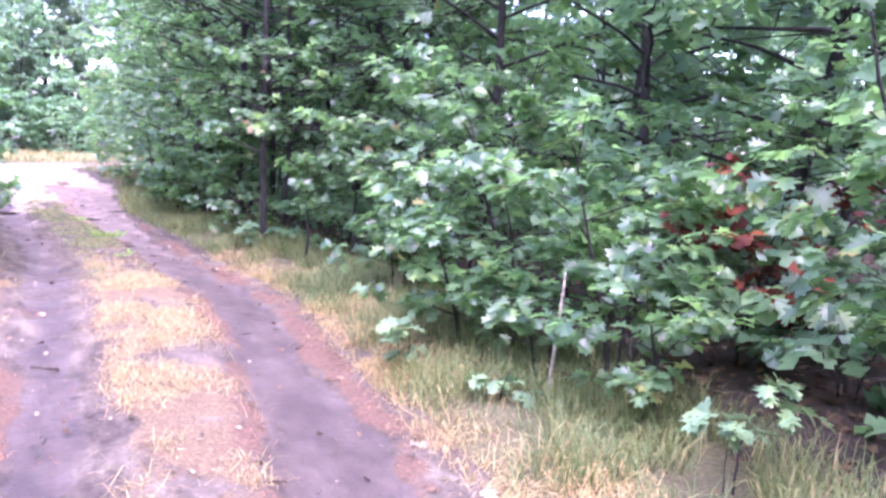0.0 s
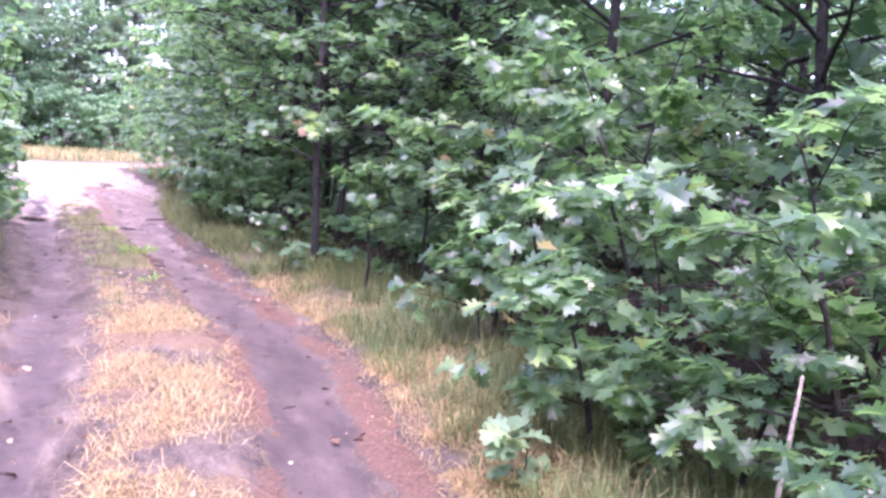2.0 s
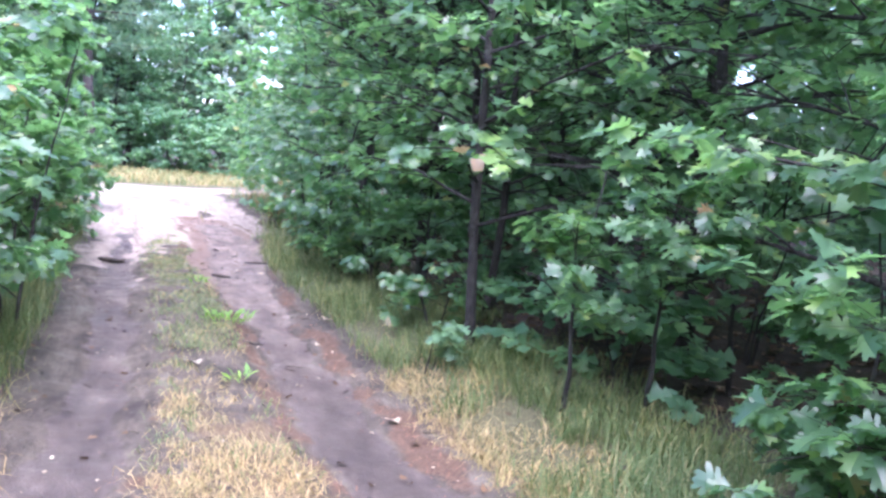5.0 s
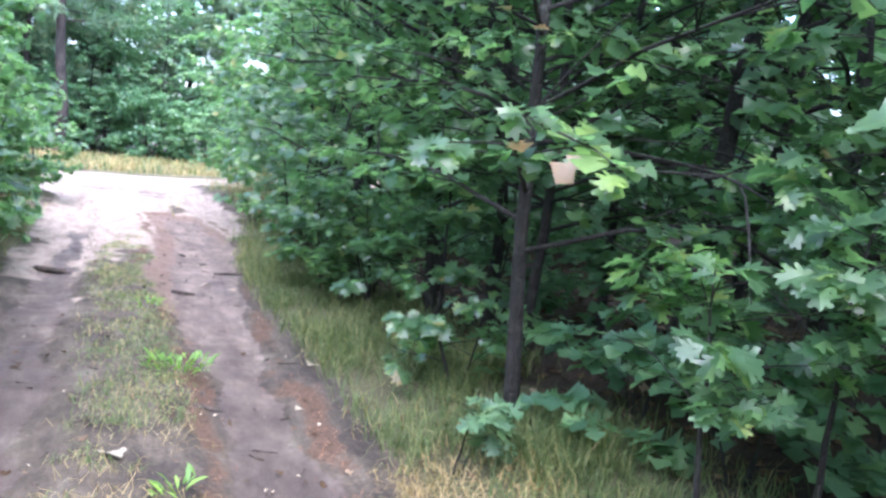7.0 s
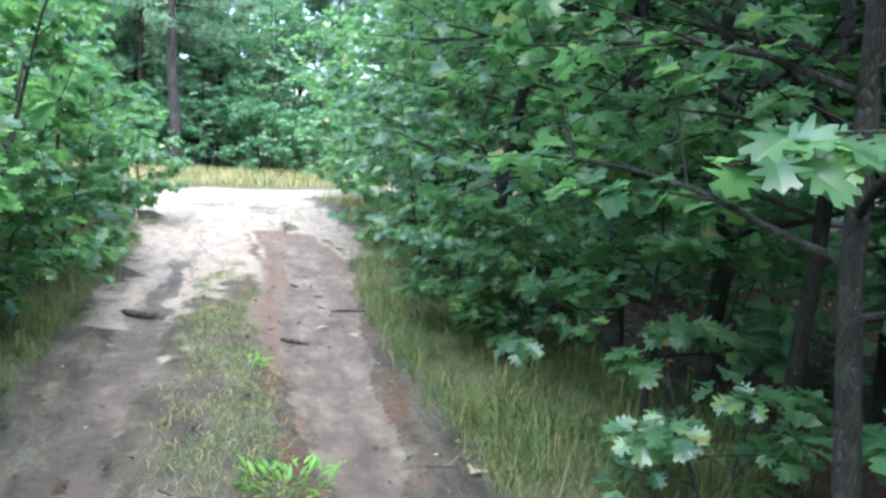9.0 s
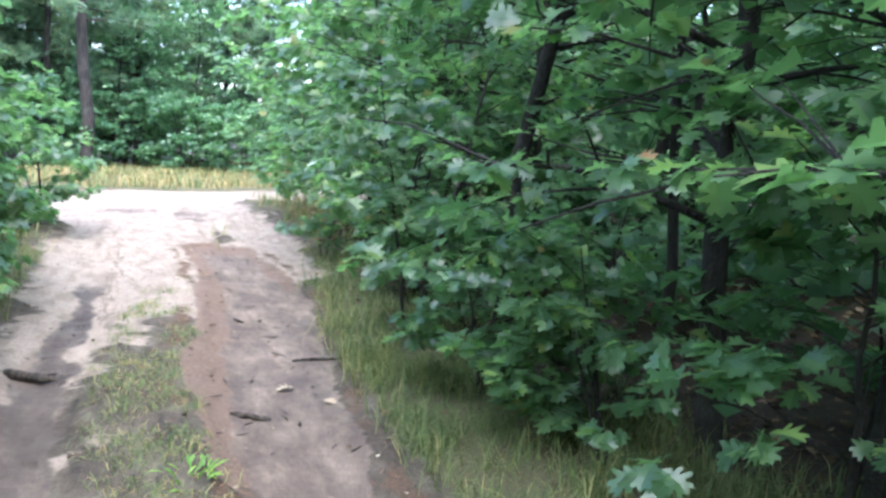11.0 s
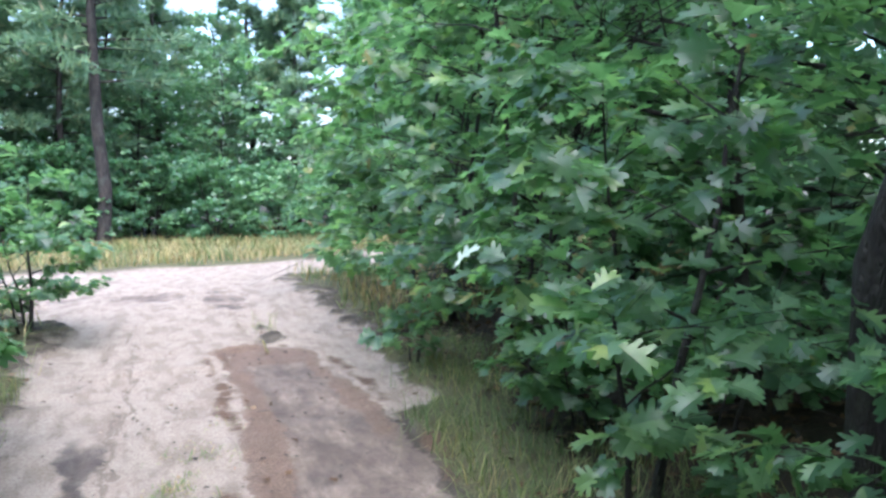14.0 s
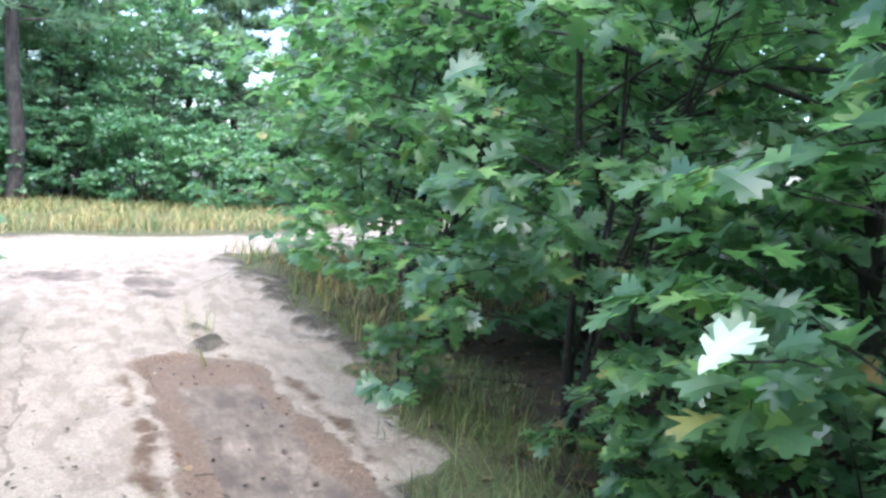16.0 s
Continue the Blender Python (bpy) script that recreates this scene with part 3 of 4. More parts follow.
    back = rng.rand(len(pick)) ** 2 * 0.16 * min(1, reach)
    o = tips[pick] + rng.normal(0, 0.014, (len(pick), 3)) - td * back[:, None] + d / np.linalg.norm(d, axis=1)[:, None] * 0.025
    out = o * [1, 1, 0]
    out = 0.55 * out / (np.linalg.norm(out, axis=1)[:, None] + 0.25)
    keep = clear_of_walk(o + base) & clear_of_walk(o + base + d / np.linalg.norm(d, axis=1)[:, None] * size[:, None]) & (o[:, 2] > 0.03)
    o, d, size = o[keep], d[keep], size[keep]
    m = leaf_frames(rng, d, tilt, out[keep])
    single = min(single, len(o))
    hi = min(len(o), max(hi, single)) if detail == 2 else 0
    if hi:
        near = np.argsort(nearest((o + base)[:, :2], EYE_LINE)[0])
        o, m, size = o[near], m[near], size[near]
        lm = shared_leaf(mat)
        for i in range(single):
            lf = new("leaf", lm)
            lf.parent = root
            lf.matrix_basis = Matrix.LocRotScale(Vector(o[i]), Matrix(m[i].tolist()).to_quaternion(), Vector((size[i],) * 3))
    bunches = []
    if hi > single:
        bunches.append(stamp(LEAF[2], m[single:hi], o[single:hi], size[single:hi]))
    if len(o) > hi:
        bunches.append(stamp(LEAF[min(detail, 1)], m[hi:], o[hi:], size[hi:]))
    if bunches:
        tagged(part("crown", *joined(bunches), mat, root), kind="stuff")
    return root


_shared = {}


def shared_leaf(mat):
    if mat.name not in _shared:
        _shared[mat.name] = mesh_of("leaf", *LEAF[2], mat)
    return _shared[mat.name]


def pine(x, y, height, seed, girth=0.13, bare=0.35, reach=2.0, tufts=900, label="tall dark pine with a bare lower trunk"):
    """A pine: straight trunk, whorls of limbs, tufts of needles."""
    rng = np.random.RandomState(seed)
    base = np.array([x, y, ground_z(x, y)])
    root = tagged(new("pine_tree"), label, "tree", "pines beyond the clearing")
    root.location = base
    u = np.linspace(0, 1, 10)
    line = np.stack([rng.normal(0, 0.03) * height * u, rng.normal(0, 0.03) * height * u, height * u], 1)
    line[1:-1, :2] += rng.normal(0, 0.06, (8, 2))
    line[0, 2] = -0.1
    part("trunk", *tube(line, girth * (1.1 - 0.95 * u), 8), mat_pine_bark, root, "dark plated bark", True)
    bits, org, dr = [], [], []
    n = int(height * 4.2)
    for i in range(n):
        f = bare + (0.99 - bare) * (i + rng.rand()) / n
        st = np.array([np.interp(f, u, line[:, k]) for k in range(3)])
        L = reach * (1.05 - 0.75 * ((f - bare) / (1 - bare)) ** 1.3) * (0.55 + 0.6 * rng.rand())
        ll = limb_line(rng, st, i * 2.4 + rng.normal(0, 0.5), 0.05 + 0.5 * f * rng.rand(), L, 0.1, 6, 0.04)
        bits.append(tube(ll, np.linspace(girth * 0.22, 0.008, 6), 4))
        k = max(4, int(2.0 * tufts / n))
        uu = 0.25 + 0.75 * rng.rand(k) ** 0.7
        c = np.stack([np.interp(uu, np.linspace(0, 1, 6), ll[:, j]) for j in range(3)], 1)
        c += rng.normal(0, 0.10 * L, (k, 3)) * [1, 1, 0.45]
        org.append(c)
        dr.append(np.tile(ll[-1] - ll[-3], (k, 1)))
    tagged(part("branchwork", *joined(bits), mat_pine_bark, root, "", True), kind="stuff")
    o, d = np.vstack(org), np.vstack(dr)
    d = d / (np.linalg.norm(d, axis=1)[:, None] + 1e-9) + rng.normal(0, 0.7, o.shape) + [0, 0, 0.25]
    reps = 4
    o2 = np.repeat(o, reps, 0) + rng.normal(0, 0.05, (len(o) * reps, 3))
    d2 = np.repeat(d, reps, 0) + rng.normal(0, 0.7, (len(o) * reps, 3))
    blade = (np.array([(-0.10, 0, 0), (0.10, 0.1, 0), (0.0, 1, 0.05)]), np.array([(0, 1, 2)]))
    crown = part("crown", *stamp(blade, leaf_frames(rng, d2, 1.0), o2, 0.36 * (0.6 + 0.7 * rng.rand(len(o2)))), mat_pine, root)
    tagged(crown, kind="stuff")
    return root

# ---- saplings and bushes on the right of the track ----
OAKS = "oak saplings beside the track"
YOUNG = "broad-leaved oak sapling with wet lobed leaves over verge grass"
LOW = "low oak sprout with lobed leaves in verge grass"
# x, y, height, reach, leaves, stems, label, detail, single
for i, (x, y, h, r, n, st, lab) in enumerate([
    (2.05, 6.5, 1.5, 0.62, 330, 2, YOUNG), (1.35, 7.9, 1.85, 0.7, 420, 2, YOUNG), (1.1, 7.1, 0.85, 0.45, 170, 2, LOW),
    (3.5, 5.5, 2.3, 0.6, 200, 2, YOUNG), (4.0, 6.9, 2.9, 0.9, 420, 1, YOUNG), (2.3, 8.0, 1.7, 0.7, 260, 2, YOUNG),
    (0.5, 8.9, 2.15, 0.75, 420, 2, YOUNG), (0.1, 8.75, 1.05, 0.5, 220, 3, LOW), (-0.9, 10.6, 1.35, 0.5, 130, 1, YOUNG),
    (0.95, 7.75, 0.6, 0.35, 80, 2, LOW), (-1.35, 10.3, 1.15, 0.42, 75, 1, YOUNG), (-2.9, 11.95, 0.6, 0.4, 110, 2, LOW),
    (-4.35, 13.75, 0.95, 0.55, 260, 3, LOW), (-5.25, 14.45, 1.05, 0.6, 330, 3, LOW), (-4.75, 14.3, 0.7, 0.45, 160, 2, LOW),
    (-6.4, 15.8, 2.8, 0.85, 560, 2, YOUNG), (-5.75, 15.65, 0.5, 0.3, 45, 3, LOW), (-6.9, 17.0, 0.8, 0.5, 190, 3, LOW), (-9.0, 18.7, 0.5, 0.3, 50, 2, LOW), (1.6, 6.75, 0.75, 0.42, 110, 2, LOW), (2.3, 5.9, 0.7, 0.4, 110, 2, LOW),
    (-3.4, 12.9, 1.6, 0.6, 260, 1, YOUNG), (-0.5, 11.5, 1.9, 0.7, 190, 1, YOUNG),
]):
    last_sapling = woody("oak_sapling", x, y, h, r, int(2.0 * n), 2, 100 + i, lab, "sapling", stems=st, girth=0.012 + 0.004 * h, bare=0.5 if 10 < y < 11.6 else 0.22, leaf_size=0.105 if lab == LOW else 0.122 if y < 9.5 else 0.118, single=70, hi=int(1.5 * n), group=OAKS, limbs=11 + int(4 * h), fork_parts=True)
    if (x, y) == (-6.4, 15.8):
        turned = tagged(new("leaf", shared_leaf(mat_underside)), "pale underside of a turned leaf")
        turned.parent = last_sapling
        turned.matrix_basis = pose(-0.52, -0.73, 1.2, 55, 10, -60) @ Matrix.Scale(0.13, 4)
woody("oak_bush", -7.75, 18.15, 4.9, 1.6, 3400, 2, 140, "many-stemmed oak bush with bright lobed leaves beside the sandy track", "bush", stems=6, girth=0.023, bare=0.05, leaf_size=0.13, single=120, hi=1700, limbs=56, group=OAKS, fork_parts=True)
woody("oak_bush", -9.7, 21.0, 5.2, 1.6, 2500, 2, 141, "dense oak bush where the track meets the sandy clearing", "bush", stems=4, girth=0.03, bare=0.08, leaf_size=0.17, single=60, hi=500, limbs=40, group=OAKS)
woody("oak_bush", -11.6, 23.6, 5.6, 1.7, 2600, 1, 142, "rounded oak bush beyond the grassy corner", "bush", stems=3, girth=0.03, bare=0.05, leaf_size=0.15, limbs=30, group=OAKS)
for i, (x, y, h, r, n) in enumerate([(-2.45, 10.77, 0.42, 0.2, 40), (0.79, 6.57, 0.22, 0.14, 22), (1.35, 6.0, 0.2, 0.12, 14), (2.5, 5.0, 0.45, 0.28, 40), (2.2, 4.4, 0.2, 0.12, 12)]):
    woody("oak_seedling", x, y, h, r, n, 2, 150 + i, "small pale green oak seedling in verge grass", "seedling", stems=2, girth=0.006, bare=0.3, leaf_size=0.12, mat=mat_leaf_pale, single=n, limbs=6, group="oak seedlings in the verge")
woody("withered_bush", 2.8, 7.3, 1.3, 0.6, 420, 1, 160, "withered bush with red-brown dead leaves under the oaks", "bush", stems=2, girth=0.012, bare=0.25, leaf_size=0.105, mat=mat_red, limbs=10)

# ---- oak trees on the right ----
TREES = "oak trees on the edge of the wood"
for i, (x, y, h, g, ln, n, bare) in enumerate([
    (-2.36, 11.45, 6.5, 0.037, (0.0, 0.01), 1380, 0.11), (-2.75, 12.9, 6.0, 0.036, (0.0, 0.0), 1035, 0.12), (-3.94, 14.1, 6.5, 0.056, (0.01, 0.02), 1494, 0.11),
    (-1.75, 12.85, 6.5, 0.06, (0.06, 0.02), 1150, 0.12), (-3.25, 13.65, 5.6, 0.046, (0.02, 0.02), 1035, 0.12), (-2.35, 13.7, 6.0, 0.034, (0.02, 0.03), 1035, 0.13), (-0.9, 12.35, 5.5, 0.05, (0.02, 0.05), 1265, 0.11), (0.6, 10.6, 6.0, 0.05, (0.03, 0.0), 1494, 0.11), (2.2, 9.3, 6.0, 0.045, (-0.03, 0.05), 1494, 0.11), (-4.4, 15.4, 4.0, 0.035, (0.0, 0.0), 330, 0.4), (3.6, 6.4, 5.0, 0.04, (0.03, 0.02), 420, 0.4), (-8.1, 20.3, 6.5, 0.05, (0.0, 0.0), 1380, 0.1), (-6.2, 18.6, 6.0, 0.05, (0.0, 0.0), 1380, 0.1),
]):
    woody("oak_tree", x, y, h + 1.8, 1.75, int(2.2 * n), 2, 200 + i, "slim dark-barked oak tree with lobed leaves at the wood's edge", "tree", girth=g, bare=bare, lean=ln, leaf_size=0.125, single=40, hi=800, limbs=46, group=TREES, crook=0.025, fork_parts=True)
woody("oak_tree", -5.46, 15.6, 4.8, 1.5, 1700, 2, 215, "crooked dark oak trunk that forks below its crown", "tree", girth=0.068, bare=0.42, lean=(0.02, 0.03), leaf_size=0.12, single=60, hi=1100, limbs=28, group=TREES, crook=0.09, fork_parts=True)

# ---- bushes on the left of the track ----
LEFTS = "oak bushes on the far side of the track"
for i, (x, y, h, r, n, st) in enumerate([
    (-3.85, 7.2, 1.5, 0.55, 300, 2), (-5.25, 9.85, 3.0, 0.95, 750, 3), (-4.6, 8.6, 2.0, 0.65, 380, 2), (-7.1, 11.5, 2.8, 0.85, 560, 3), (-8.3, 12.5, 3.2, 0.95, 700, 3),
    (-9.5, 13.9, 3.2, 0.9, 620, 3), (-10.9, 15.2, 2.7, 0.75, 480, 2), (-13.3, 18.3, 1.6, 0.7, 420, 3), (-12.3, 16.6, 2.0, 0.7, 350, 2),
]):
    woody("oak_bush", x, y, h, r, int(2.3 * n), 2, 240 + i, "leafy oak bush with glossy lobed leaves overhanging the track", "bush", stems=st, girth=0.022, bare=0.08, leaf_size=0.135, single=50, hi=450, limbs=26, group=LEFTS)

# ---- the wood behind, both sides ----
rng = np.random.RandomState(7)
kinds = []
for k in range(6):
    kinds.append(woody("oak_tree", 400, 400, 4.2 + 0.8 * k, 1.6 + 0.1 * k, 1700, 1, 300 + k, "leafy oak tree with thin dark trunk in the wood", "tree", girth=0.05 + 0.006 * k, bare=0.06 + 0.02 * k, leaf_size=0.2, limbs=34, thin=True, tilt=0.45, group="oak trees in the wood", mat=mat_leaf_far, crook=0.04))
spots = []
for _ in range(6000):
    p = np.array([rng.uniform(-22, 16), rng.uniform(-8, 30)])
    z = zones(p[:1], p[1:])
    off = float(z["off"][0])
    if float(z["sand_d"][0]) < 2.2 or off < 2.0:
        continue
    if z["lat_l"][0] > 0 and off < 3.0:
        continue
    if z["behind"][0] or nearest(p[None], EYE_LINE)[0][0] > 9.5:
        continue
    if spots and min(np.hypot(*(p - q)) for q in spots) < 1.6:
        continue
    if nearest(p[None], np.array([(-2.4, 11.5), (-5.3, 15.3), (-7.5, 16.8)]))[0][0] < 1.1:
        continue
    spots.append(p)
    if len(spots) >= 52:
        break
used = set()
for p in spots:
    k = rng.randint(6)
    m = pose(p[0], p[1], ground_z(*p), 0, 0, rng.rand() * 360)
    if k not in used:
        used.add(k)
        kinds[k].matrix_basis = m
    else:
        copy_thing(kinds[k], m)

# ---- low growth under the trees ----
sprouts = [woody("oak_sprout", 400, 400, 0.7 + 0.4 * k, 0.6 + 0.12 * k, 330, 1, 600 + k, "low leafy oak sprout on the shaded wood floor", "sprout", stems=3, girth=0.012, bare=0.1, leaf_size=0.14, limbs=12, group="oak sprouts under the trees", mat=mat_leaf_far, thin=True) for k in range(4)]
spots2 = []
for _ in range(6000):
    q = np.array([rng.uniform(-14, 8), rng.uniform(3, 22)])
    z = zones_near(q[:1], q[1:])
    if z["sand_d"][0] < 1.2 or z["off"][0] < 1.5 or nearest(q[None], EYE_LINE)[0][0] > 7.0 or (spots2 and min(np.hypot(*(q - w)) for w in spots2) < 0.85):
        continue
    spots2.append(q)
    if len(spots2) >= 75:
        break
for n_, q in enumerate(spots2):
    m = pose(q[0], q[1], ground_z(*q), 0, 0, rng.rand() * 360)
    if n_ < 4:
        sprouts[n_].matrix_basis = m
    else:
        copy_thing(sprouts[rng.randint(4)], m)

# ---- pines and bushes beyond the clearing ----
far_dir, far_out = np.array([0.59, 0.81]), np.array([-0.81, 0.59])
far0 = np.array([-18.8, 24.2])
pine(-24.6, 29.75, 15.0, 500, 0.19, 0.3, 2.2, 1500)
pines = [pine(400, 400, 9.0 + 1.1 * k, 510 + k, 0.10 + 0.012 * k, 0.06 + 0.03 * (k % 3), 2.2, 1500, "bushy green pine among the trees beyond the clearing") for k in range(4)]
shrubs = [woody("oak_bush", 400, 400, 2.4 + 0.5 * k, 1.3, 3000, 0, 530 + k, "grey-green bush along the far wood's edge", "bush", stems=3, girth=0.03, bare=0.03, leaf_size=0.17, tilt=1.0, limbs=30, thin=True, group="bushes along the far wood", mat=mat_leaf_far) for k in range(3)]
tall = [woody("oak_tree", 400, 400, 7.5 + k, 2.1, 3400, 0, 540 + k, "broad oak tree in the far wood", "tree", girth=0.09, bare=0.05, leaf_size=0.29, tilt=1.1, limbs=38, thin=True, group="oaks in the far wood", mat=mat_leaf_far) for k in range(2)]
edge_oaks = [woody("oak_tree", 400, 400, 4.6 + 0.9 * k, 1.6, 4600, 0, 570 + k, "young oak tree leafy to the ground at the far wood's edge", "tree", girth=0.05, bare=0.02, leaf_size=0.16, tilt=1.0, limbs=46, thin=True, group="oaks in the far wood", mat=mat_leaf_far) for k in range(3)]
used = set()


def plant(pool, p):
    k = rng.randint(len(pool))
    ob = pool[k]
    m = pose(p[0], p[1], ground_z(*p), 0, 0, rng.rand() * 360)
    if ob.name not in used:
        used.add(ob.name)
        ob.matrix_basis = m
    else:
        copy_thing(ob, m)


for s in np.arange(-26, 30, 1.9):
    plant(shrubs, far0 + far_dir * (s + rng.uniform(-0.5, 0.5)) + far_out * rng.uniform(8.6, 10.2))
for s in np.arange(-27, 31, 2.3):
    q = far0 + far_dir * (s + rng.uniform(-0.6, 0.6)) + far_out * rng.uniform(9.8, 11.6)
    if np.hypot(q[0] + 24.6, q[1] - 29.75) > 1.4:
        plant(pines if rng.rand() < 0.55 else edge_oaks, q)
for row, (d0, d1, step) in enumerate([(12.0, 13.5, 2.6), (14.5, 17.5, 2.6), (18, 23, 2.8)]):
    for s in np.arange(-30, 36, step):
        p = far0 + far_dir * (s + rng.uniform(-0.8, 0.8)) + far_out * rng.uniform(d0, d1)
        bearing = math.degrees(math.atan2(-(p[0] + 6.8), p[1] - 13.6))
        if 31.0 < bearing < 36.5 and row > 0 or np.hypot(p[0] + 24.6, p[1] - 29.75) < 1.2:
            continue
        plant(pines if rng.rand() < (0.8 if row < 2 else 0.5) else tall, p)
# extra trees, many unseen, added to keep light out of the wood's interior
shade_trees = []
for _ in range(5000):
    p = np.array([rng.uniform(-24, 20), rng.uniform(-14, 32)])
    d_walk = nearest(p[None], EYE_LINE)[0][0]
    z = zones_near(p[:1], p[1:])
    if d_walk < 9.0 or d_walk > 19 or z["behind"][0] or z["sand_d"][0] < 2.5 or z["off"][0] < 3 or (shade_trees and min(np.hypot(*(p - q)) for q in shade_trees) < 3.8):
        continue
    shade_trees.append(p)
    plant(tall, p)
    if len(shade_trees) >= 40:
        break
for ang in np.arange(0, 360, 9):
    a = radians(ang)
    p = np.array([-4 + 27 * math.cos(a), 8 + 25 * math.sin(a)]) + rng.normal(0, 1.2, 2)
    if nearest(p[None], CROSS)[0][0] < 3.5 or zones(p[:1], p[1:])["behind"][0]:
        continue
    plant(tall, p)


# ---- grass and litter ----
def blades(name, pts, length, width, mat, label, seed, lay=0.5, category="grass", kind="stuff"):
    """Bent blades of grass, each three triangles."""
    r = np.random.RandomState(seed)
    n = len(pts)
    z = zones_near(pts[:, 0], pts[:, 1])["z"]
    az = r.rand(n) * 6.283
    L = length * (0.5 + 0.8 * r.rand(n))
    bend = lay * (0.4 + 1.0 * r.rand(n))
    d = np.stack([np.cos(az), np.sin(az)], 1)
    sdv = np.stack([-d[:, 1], d[:, 0], np.zeros(n)], 1) * (width * (0.6 + 0.7 * r.rand(n)))[:, None] / 2
    b = np.column_stack([pts, z - 0.006])
    def at(f):
        out = L * f * np.sin(bend * f)
        return b + np.column_stack([d * out[:, None], L * f * np.cos(bend * f)])
    v = np.stack([b - sdv, b + sdv, at(0.55) - sdv * 0.75, at(0.55) + sdv * 0.75, at(1.0)], 1)
    f = np.array([(0, 1, 3), (0, 3, 2), (2, 3, 4)])[None] + (np.arange(n) * 5)[:, None, None]
    return tagged(new(name, mesh_of(name, v.reshape(-1, 3), f.reshape(-1, 3), mat)), label, category, kind=kind)


def scatter(seed, box, n, weight):
    """Places in a box, kept by a weight between 0 and 1 that the ground gives; in clumps."""
    r = np.random.RandomState(seed)
    p = np.stack([r.uniform(box[0], box[1], n), r.uniform(box[2], box[3], n)], 1)
    w = weight(zones_near(p[:, 0], p[:, 1]), p[:, 0], p[:, 1])
    return p[r.rand(n) < w]


NEAR = (-15, 5, 0.5, 23)
verge = scatter(1, NEAR, 1250000, lambda z, x, y: smooth(z["off"], 0.03, 0.25) * (1 - smooth(z["off"], 1.0, 1.9)) * (1 - z["sand"]) * (z["ar"] < 0.999) * smooth(cells(x, y, 0.5, 61), -0.55, 0.25) * (0.95 - 0.72 * smooth(z["ar"], 0.72, 0.86)))
blades("verge_grass", verge, 0.21, 0.006, mat_grass, "thick green and yellowing verge grass along the track", 2, 1.0)
wilted = scatter(41, (-6, 4.8, 0.5, 13), 420000, lambda z, x, y: smooth(z["off"], 0.0, 0.12) * (1 - smooth(z["off"], 0.35, 0.9)) * (1 - z["sand"]) * (1 - smooth(z["ar"], 0.4, 0.6)) * smooth(cells(x, y, 0.4, 51), -0.4, 0.4))
blades("wilted_grass", wilted, 0.16, 0.006, mat_straw, "wilted straw-yellow grass along the edge of the track", 42, 2.2)
tufts = scatter(43, NEAR, 500000, lambda z, x, y: smooth(z["off"], 0.0, 0.2) * (1 - smooth(z["off"], 0.9, 1.6)) * (1 - z["sand"]) * smooth(z["ar"], 0.4, 0.8) * smooth(cells(x, y, 0.35, 57, 2), 0.3, 0.8) * 0.6)
blades("grass_tufts", tufts, 0.34, 0.006, mat_meadow, "long pale green grass tufts drooping beside the track", 44, 1.3)
strawp = scatter(3, (-7, 4.2, 0.5, 13), 700000, lambda z, x, y: np.clip(z["straw"] * 1.3, 0, 1) * smooth(cells(x, y, 0.35, 63), -0.3, 0.4) * (1 - z["rut"]) * 0.95)
blades("dry_grass", strawp, 0.15, 0.0038, mat_straw, "dry straw-coloured grass on the crown of the track", 4, 2.9)
sparse = scatter(5, NEAR, 900000, lambda z, x, y: z["strip"] * smooth(z["ar"], 0.42, 0.55) * (1 - smooth(z["ar"], 0.86, 0.94)) * smooth(cells(x, y, 0.45, 67), -0.4, 0.25) * (1 - z["rut"]) * 0.95)
blades("sparse_straw", sparse[::3] + 0.01, 0.1, 0.004, mat_straw, "dry straw among the short grass between the ruts", 16, 2.4)
blades("sparse_grass", sparse, 0.085, 0.005, mat_grass, "sparse short grass between the sandy ruts", 6, 1.7)
farp = scatter(7, (-34, -8, 12, 46), 240000, lambda z, x, y: np.clip(smooth(z["dc"], 1.7, 2.3) * (1 - smooth(z["dc"], 9.5, 11.5)) * z["behind"] + smooth(z["sand_d"], 0.05, 0.4) * (z["ar"] > 0.985) * (z["dc"] < 8) * (1 - z["behind"]), 0, 1) * 0.5 * smooth(waves(x, y, 37, 1.5), -0.9, 0.2))
blades("dry_meadow_grass", farp[::2], 0.34, 0.016, mat_straw, "dry yellow grass standing beyond the sandy clearing", 12, 0.9)
blades("meadow_grass", farp[1::2], 0.32, 0.018, mat_grass, "tall yellow-green grass beyond the sandy clearing", 8, 0.9)
needles = scatter(9, NEAR, 700000, lambda z, x, y: z["red"] * 0.55 * (1 - z["sand"] * 0.8))
blades("fallen_needles", needles, 0.05, 0.004, mat_needle, "reddish fallen pine needles along the ruts", 10, 3.0, "litter")


def fallen_leaves(seed, n, name, mat, box, weight, label, size=0.09):
    p = scatter(seed, box, n, weight)
    r = np.random.RandomState(seed + 1)
    z = zones_near(p[:, 0], p[:, 1])["z"]
    az = r.rand(len(p)) * 6.283
    d = np.stack([np.cos(az), np.sin(az), r.normal(0, 0.18, len(p))], 1)
    v, f = stamp(LEAF[1], leaf_frames(r, d, 0.3), np.column_stack([p, z + 0.018]), size * (0.5 + 0.8 * r.rand(len(p))))
    return tagged(new(name, mesh_of(name, v, f, mat)), label, "leaf litter", kind="stuff")


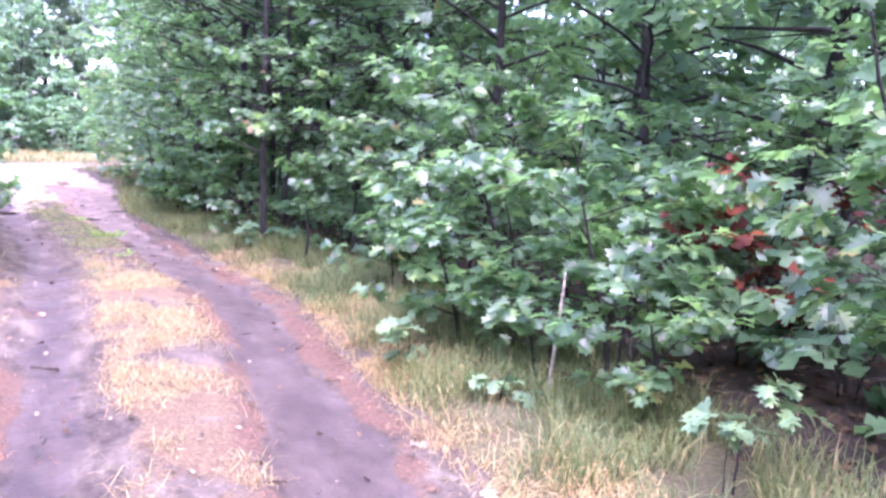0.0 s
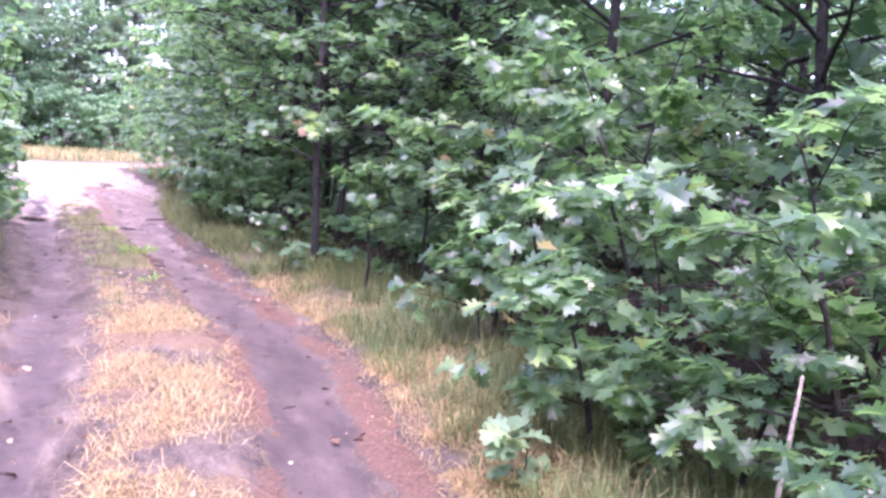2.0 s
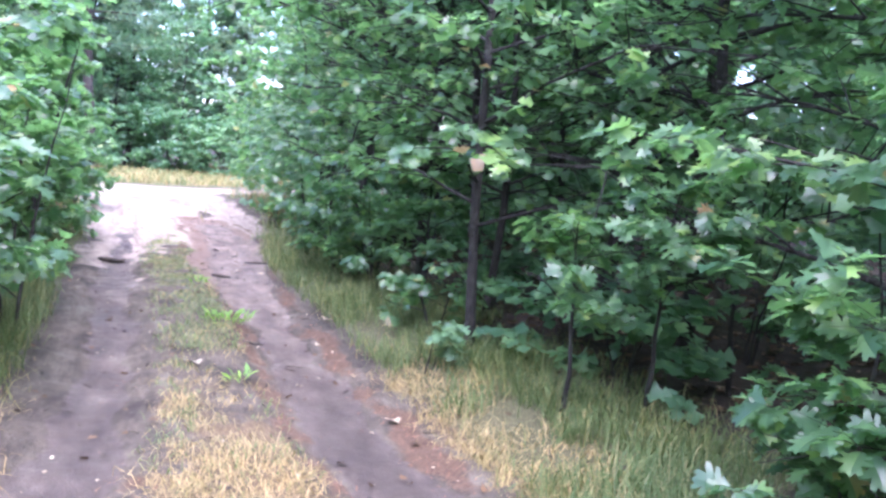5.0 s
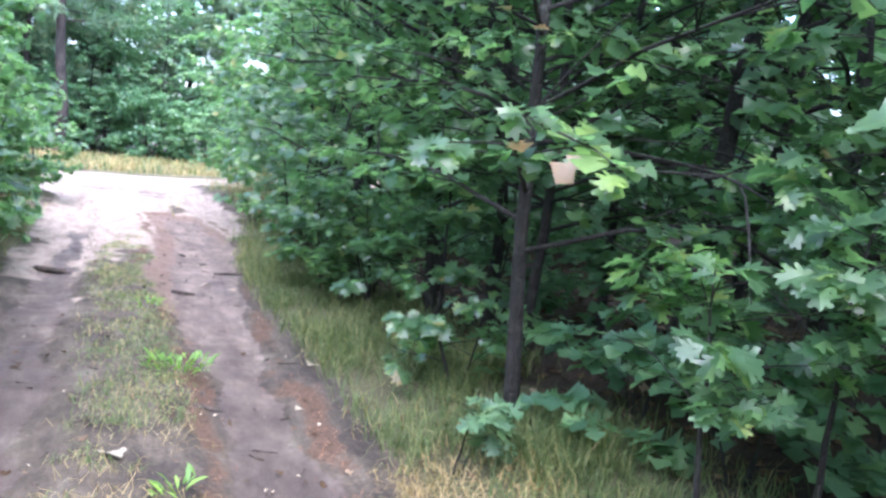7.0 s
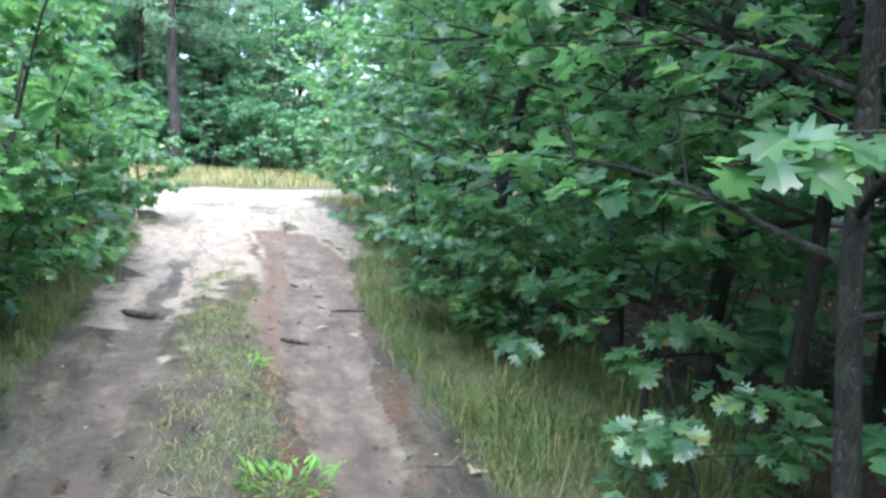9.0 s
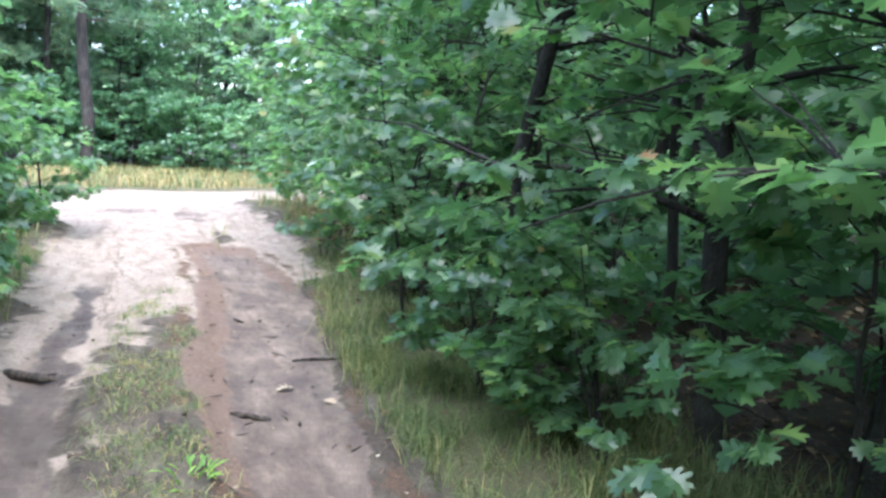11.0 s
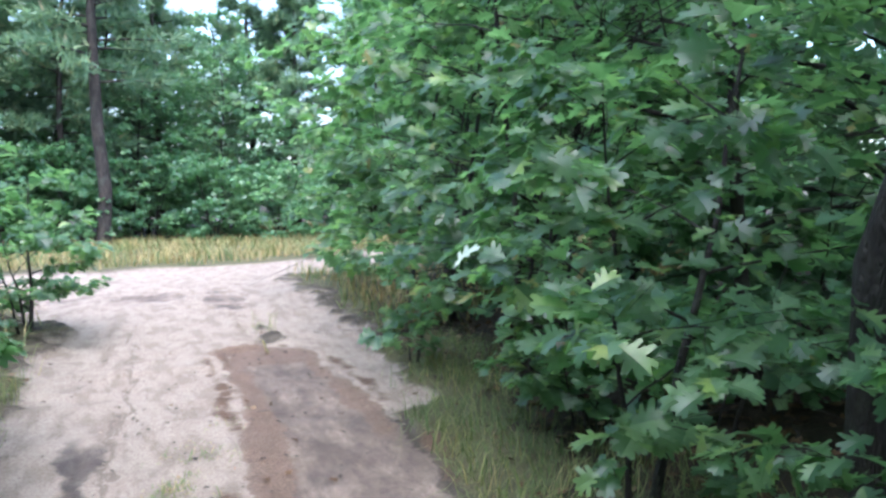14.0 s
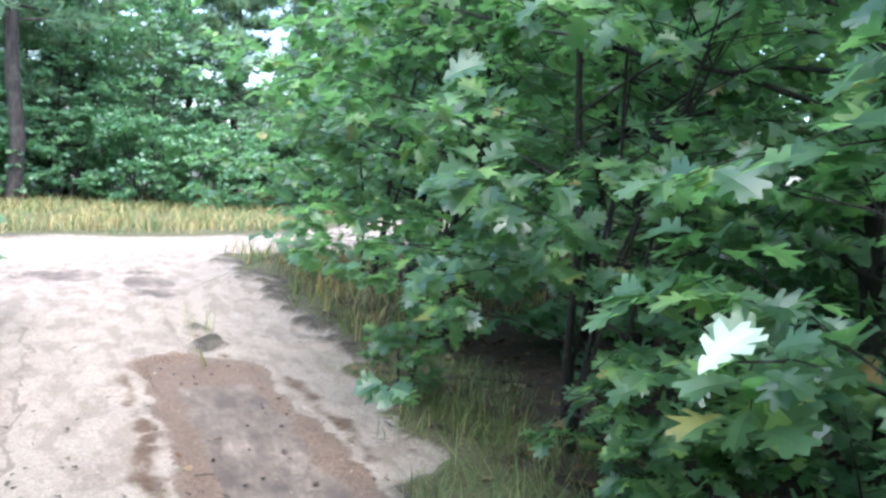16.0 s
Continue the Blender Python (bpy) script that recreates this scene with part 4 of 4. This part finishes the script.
fallen_leaves(21, 34000, "leaf_litter", mat_dead, (-12, 7, 2.5, 21), lambda z, x, y: z["litter"] * 0.75, "brown fallen oak leaves on the shaded wood floor", 0.075)
fallen_leaves(23, 30000, "stray_leaves", mat_dead, NEAR, lambda z, x, y: (1 - z["litter"]) * (z["off"] < 1.2) * 0.10 * (1 - 0.6 * z["sand"]), "a few brown leaves strewn on the track", 0.05)

fallen_leaves(25, 60000, "wood_chips", mat_pale_dead, NEAR, lambda z, x, y: (z["off"] < 0.25) * 0.03, "pale chips and leaf scraps strewn on the track", 0.022)
fallen_leaves(27, 60000, "bark_scraps", mat_wood, NEAR, lambda z, x, y: (z["off"] < 0.25) * 0.09, "small dark bark scraps strewn on the track", 0.032)


# ---- single things on the ground ----
def stick(x, y, length, girth, turn, seed, label, mat=mat_wood, name="fallen_stick", lift=0.0):
    r = np.random.RandomState(seed)
    u = np.linspace(-0.5, 0.5, 7)
    line = np.column_stack([u * length, r.normal(0, 0.025 * length, 7), np.full(7, girth * 0.8)])
    a = radians(turn)
    root = tagged(new(name), label, "stick")
    root.location = (x, y, ground_z(x, y) + lift)
    root.rotation_euler = (0, 0, a)
    part("stem", *tube(line, girth * np.array([0.7, 1, 1.05, 0.95, 0.9, 0.75, 0.45]), 8), mat, root, "", True)
    if length > 0.25:
        tw = limb_line(r, line[4], 0.8, 0.25, length * 0.3, 0.1, 4)
        part("side_twig", *tube(tw, np.linspace(girth * 0.45, girth * 0.2, 4), 5), mat, root, "", True)
    return root


stick(-7.85, 13.55, 0.36, 0.032, 8, 1, "short dark rotten log lying across the rut's edge", name="fallen_log")
stick(-6.33, 13.71, 0.24, 0.018, 10, 2, "dark broken stick lying in the wheel rut")
stick(-7.88, 15.63, 0.16, 0.014, -20, 3, "small dark stick lying in the damp rut")
stick(-3.97, 10.96, 0.22, 0.012, 5, 4, "thin dark stick beside the wheel rut")
stick(-1.37, 6.03, 0.2, 0.012, 0, 5, "thin dark twig lying in the rut")
stick(-6.6, 14.95, 0.5, 0.011, 50, 6, "crooked brown twig in the verge grass")
for i in range(90):
    q = RR[rng.randint(12, 49)] + rng.normal(0, 0.75, 2) - [0.4, 0.2]
    stick(q[0], q[1], rng.uniform(0.06, 0.16), rng.uniform(0.003, 0.006), rng.rand() * 360, 30 + i, "small brown twig fallen on the track", name="twig")

pale = tagged(new("bare_sapling_stem"), "thin bleached leafless sapling stem standing in verge grass", "stem")
pale.location = (1.7, 6.1, ground_z(1.7, 6.1) - 0.03)
part("stem", *tube(np.array([(0, 0, 0), (0.01, 0.02, 0.2), (0.03, 0.03, 0.42), (0.05, 0.02, 0.72)]), [0.011, 0.010, 0.009, 0.006], 6), mat_twig, pale, "", True)

for i, (x, y, s) in enumerate([(-3.94, 12.0, 0.10), (-3.73, 10.04, 0.13), (-6.44, 14.3, 0.11), (1.55, 4.95, 0.09), (-6.1, 14.1, 0.08), (-3.6, 11.3, 0.07), (-2.2, 9.9, 0.1)]):
    lf = tagged(new("fallen_leaf", mesh_of("fallen_leaf", *LEAF[2], mat_pale_dead)), "single bleached oak leaf curled on the track", "leaf", "bleached leaves on the track")
    lf.matrix_basis = pose(x, y, ground_z(x, y) + 0.02, 8, 6, 70 * i) @ Matrix.Scale(s, 4)

# ---- weeds on the crown of the track ----
def weed(x, y, reach, n, seed):
    r = np.random.RandomState(seed)
    root = tagged(new("weed"), "bright green leafy weed on the crown of the track", "weed", "weeds on the track")
    root.location = (x, y, ground_z(x, y))
    me = mesh_of("leaf", np.array([(0, 0, 0), (0.10, 0.35, 0.05), (0.12, 0.65, 0.04), (0, 1, -0.1), (-0.12, 0.65, 0.04), (-0.10, 0.35, 0.05), (0, 0.5, 0)]), np.array([(0, 1, 6), (1, 2, 6), (2, 3, 6), (3, 4, 6), (4, 5, 6), (5, 0, 6)]), mat_leaf_bright)
    for i in range(n):
        lf = new("leaf", me)
        lf.parent = root
        a = r.rand() * 360
        d = reach * r.rand() ** 0.7
        lf.matrix_basis = pose(d * math.cos(radians(a)), d * math.sin(radians(a)), 0.01 + 0.04 * r.rand(), 10 + 50 * r.rand(), 0, a - 90 + r.normal(0, 40)) @ Matrix.Scale(0.05 + 0.05 * r.rand(), 4)
    return root


weed(-4.54, 11.44, 0.22, 95, 1)
weed(-5.9, 12.7, 0.12, 26, 2)
weed(-3.3, 9.9, 0.12, 20, 3)
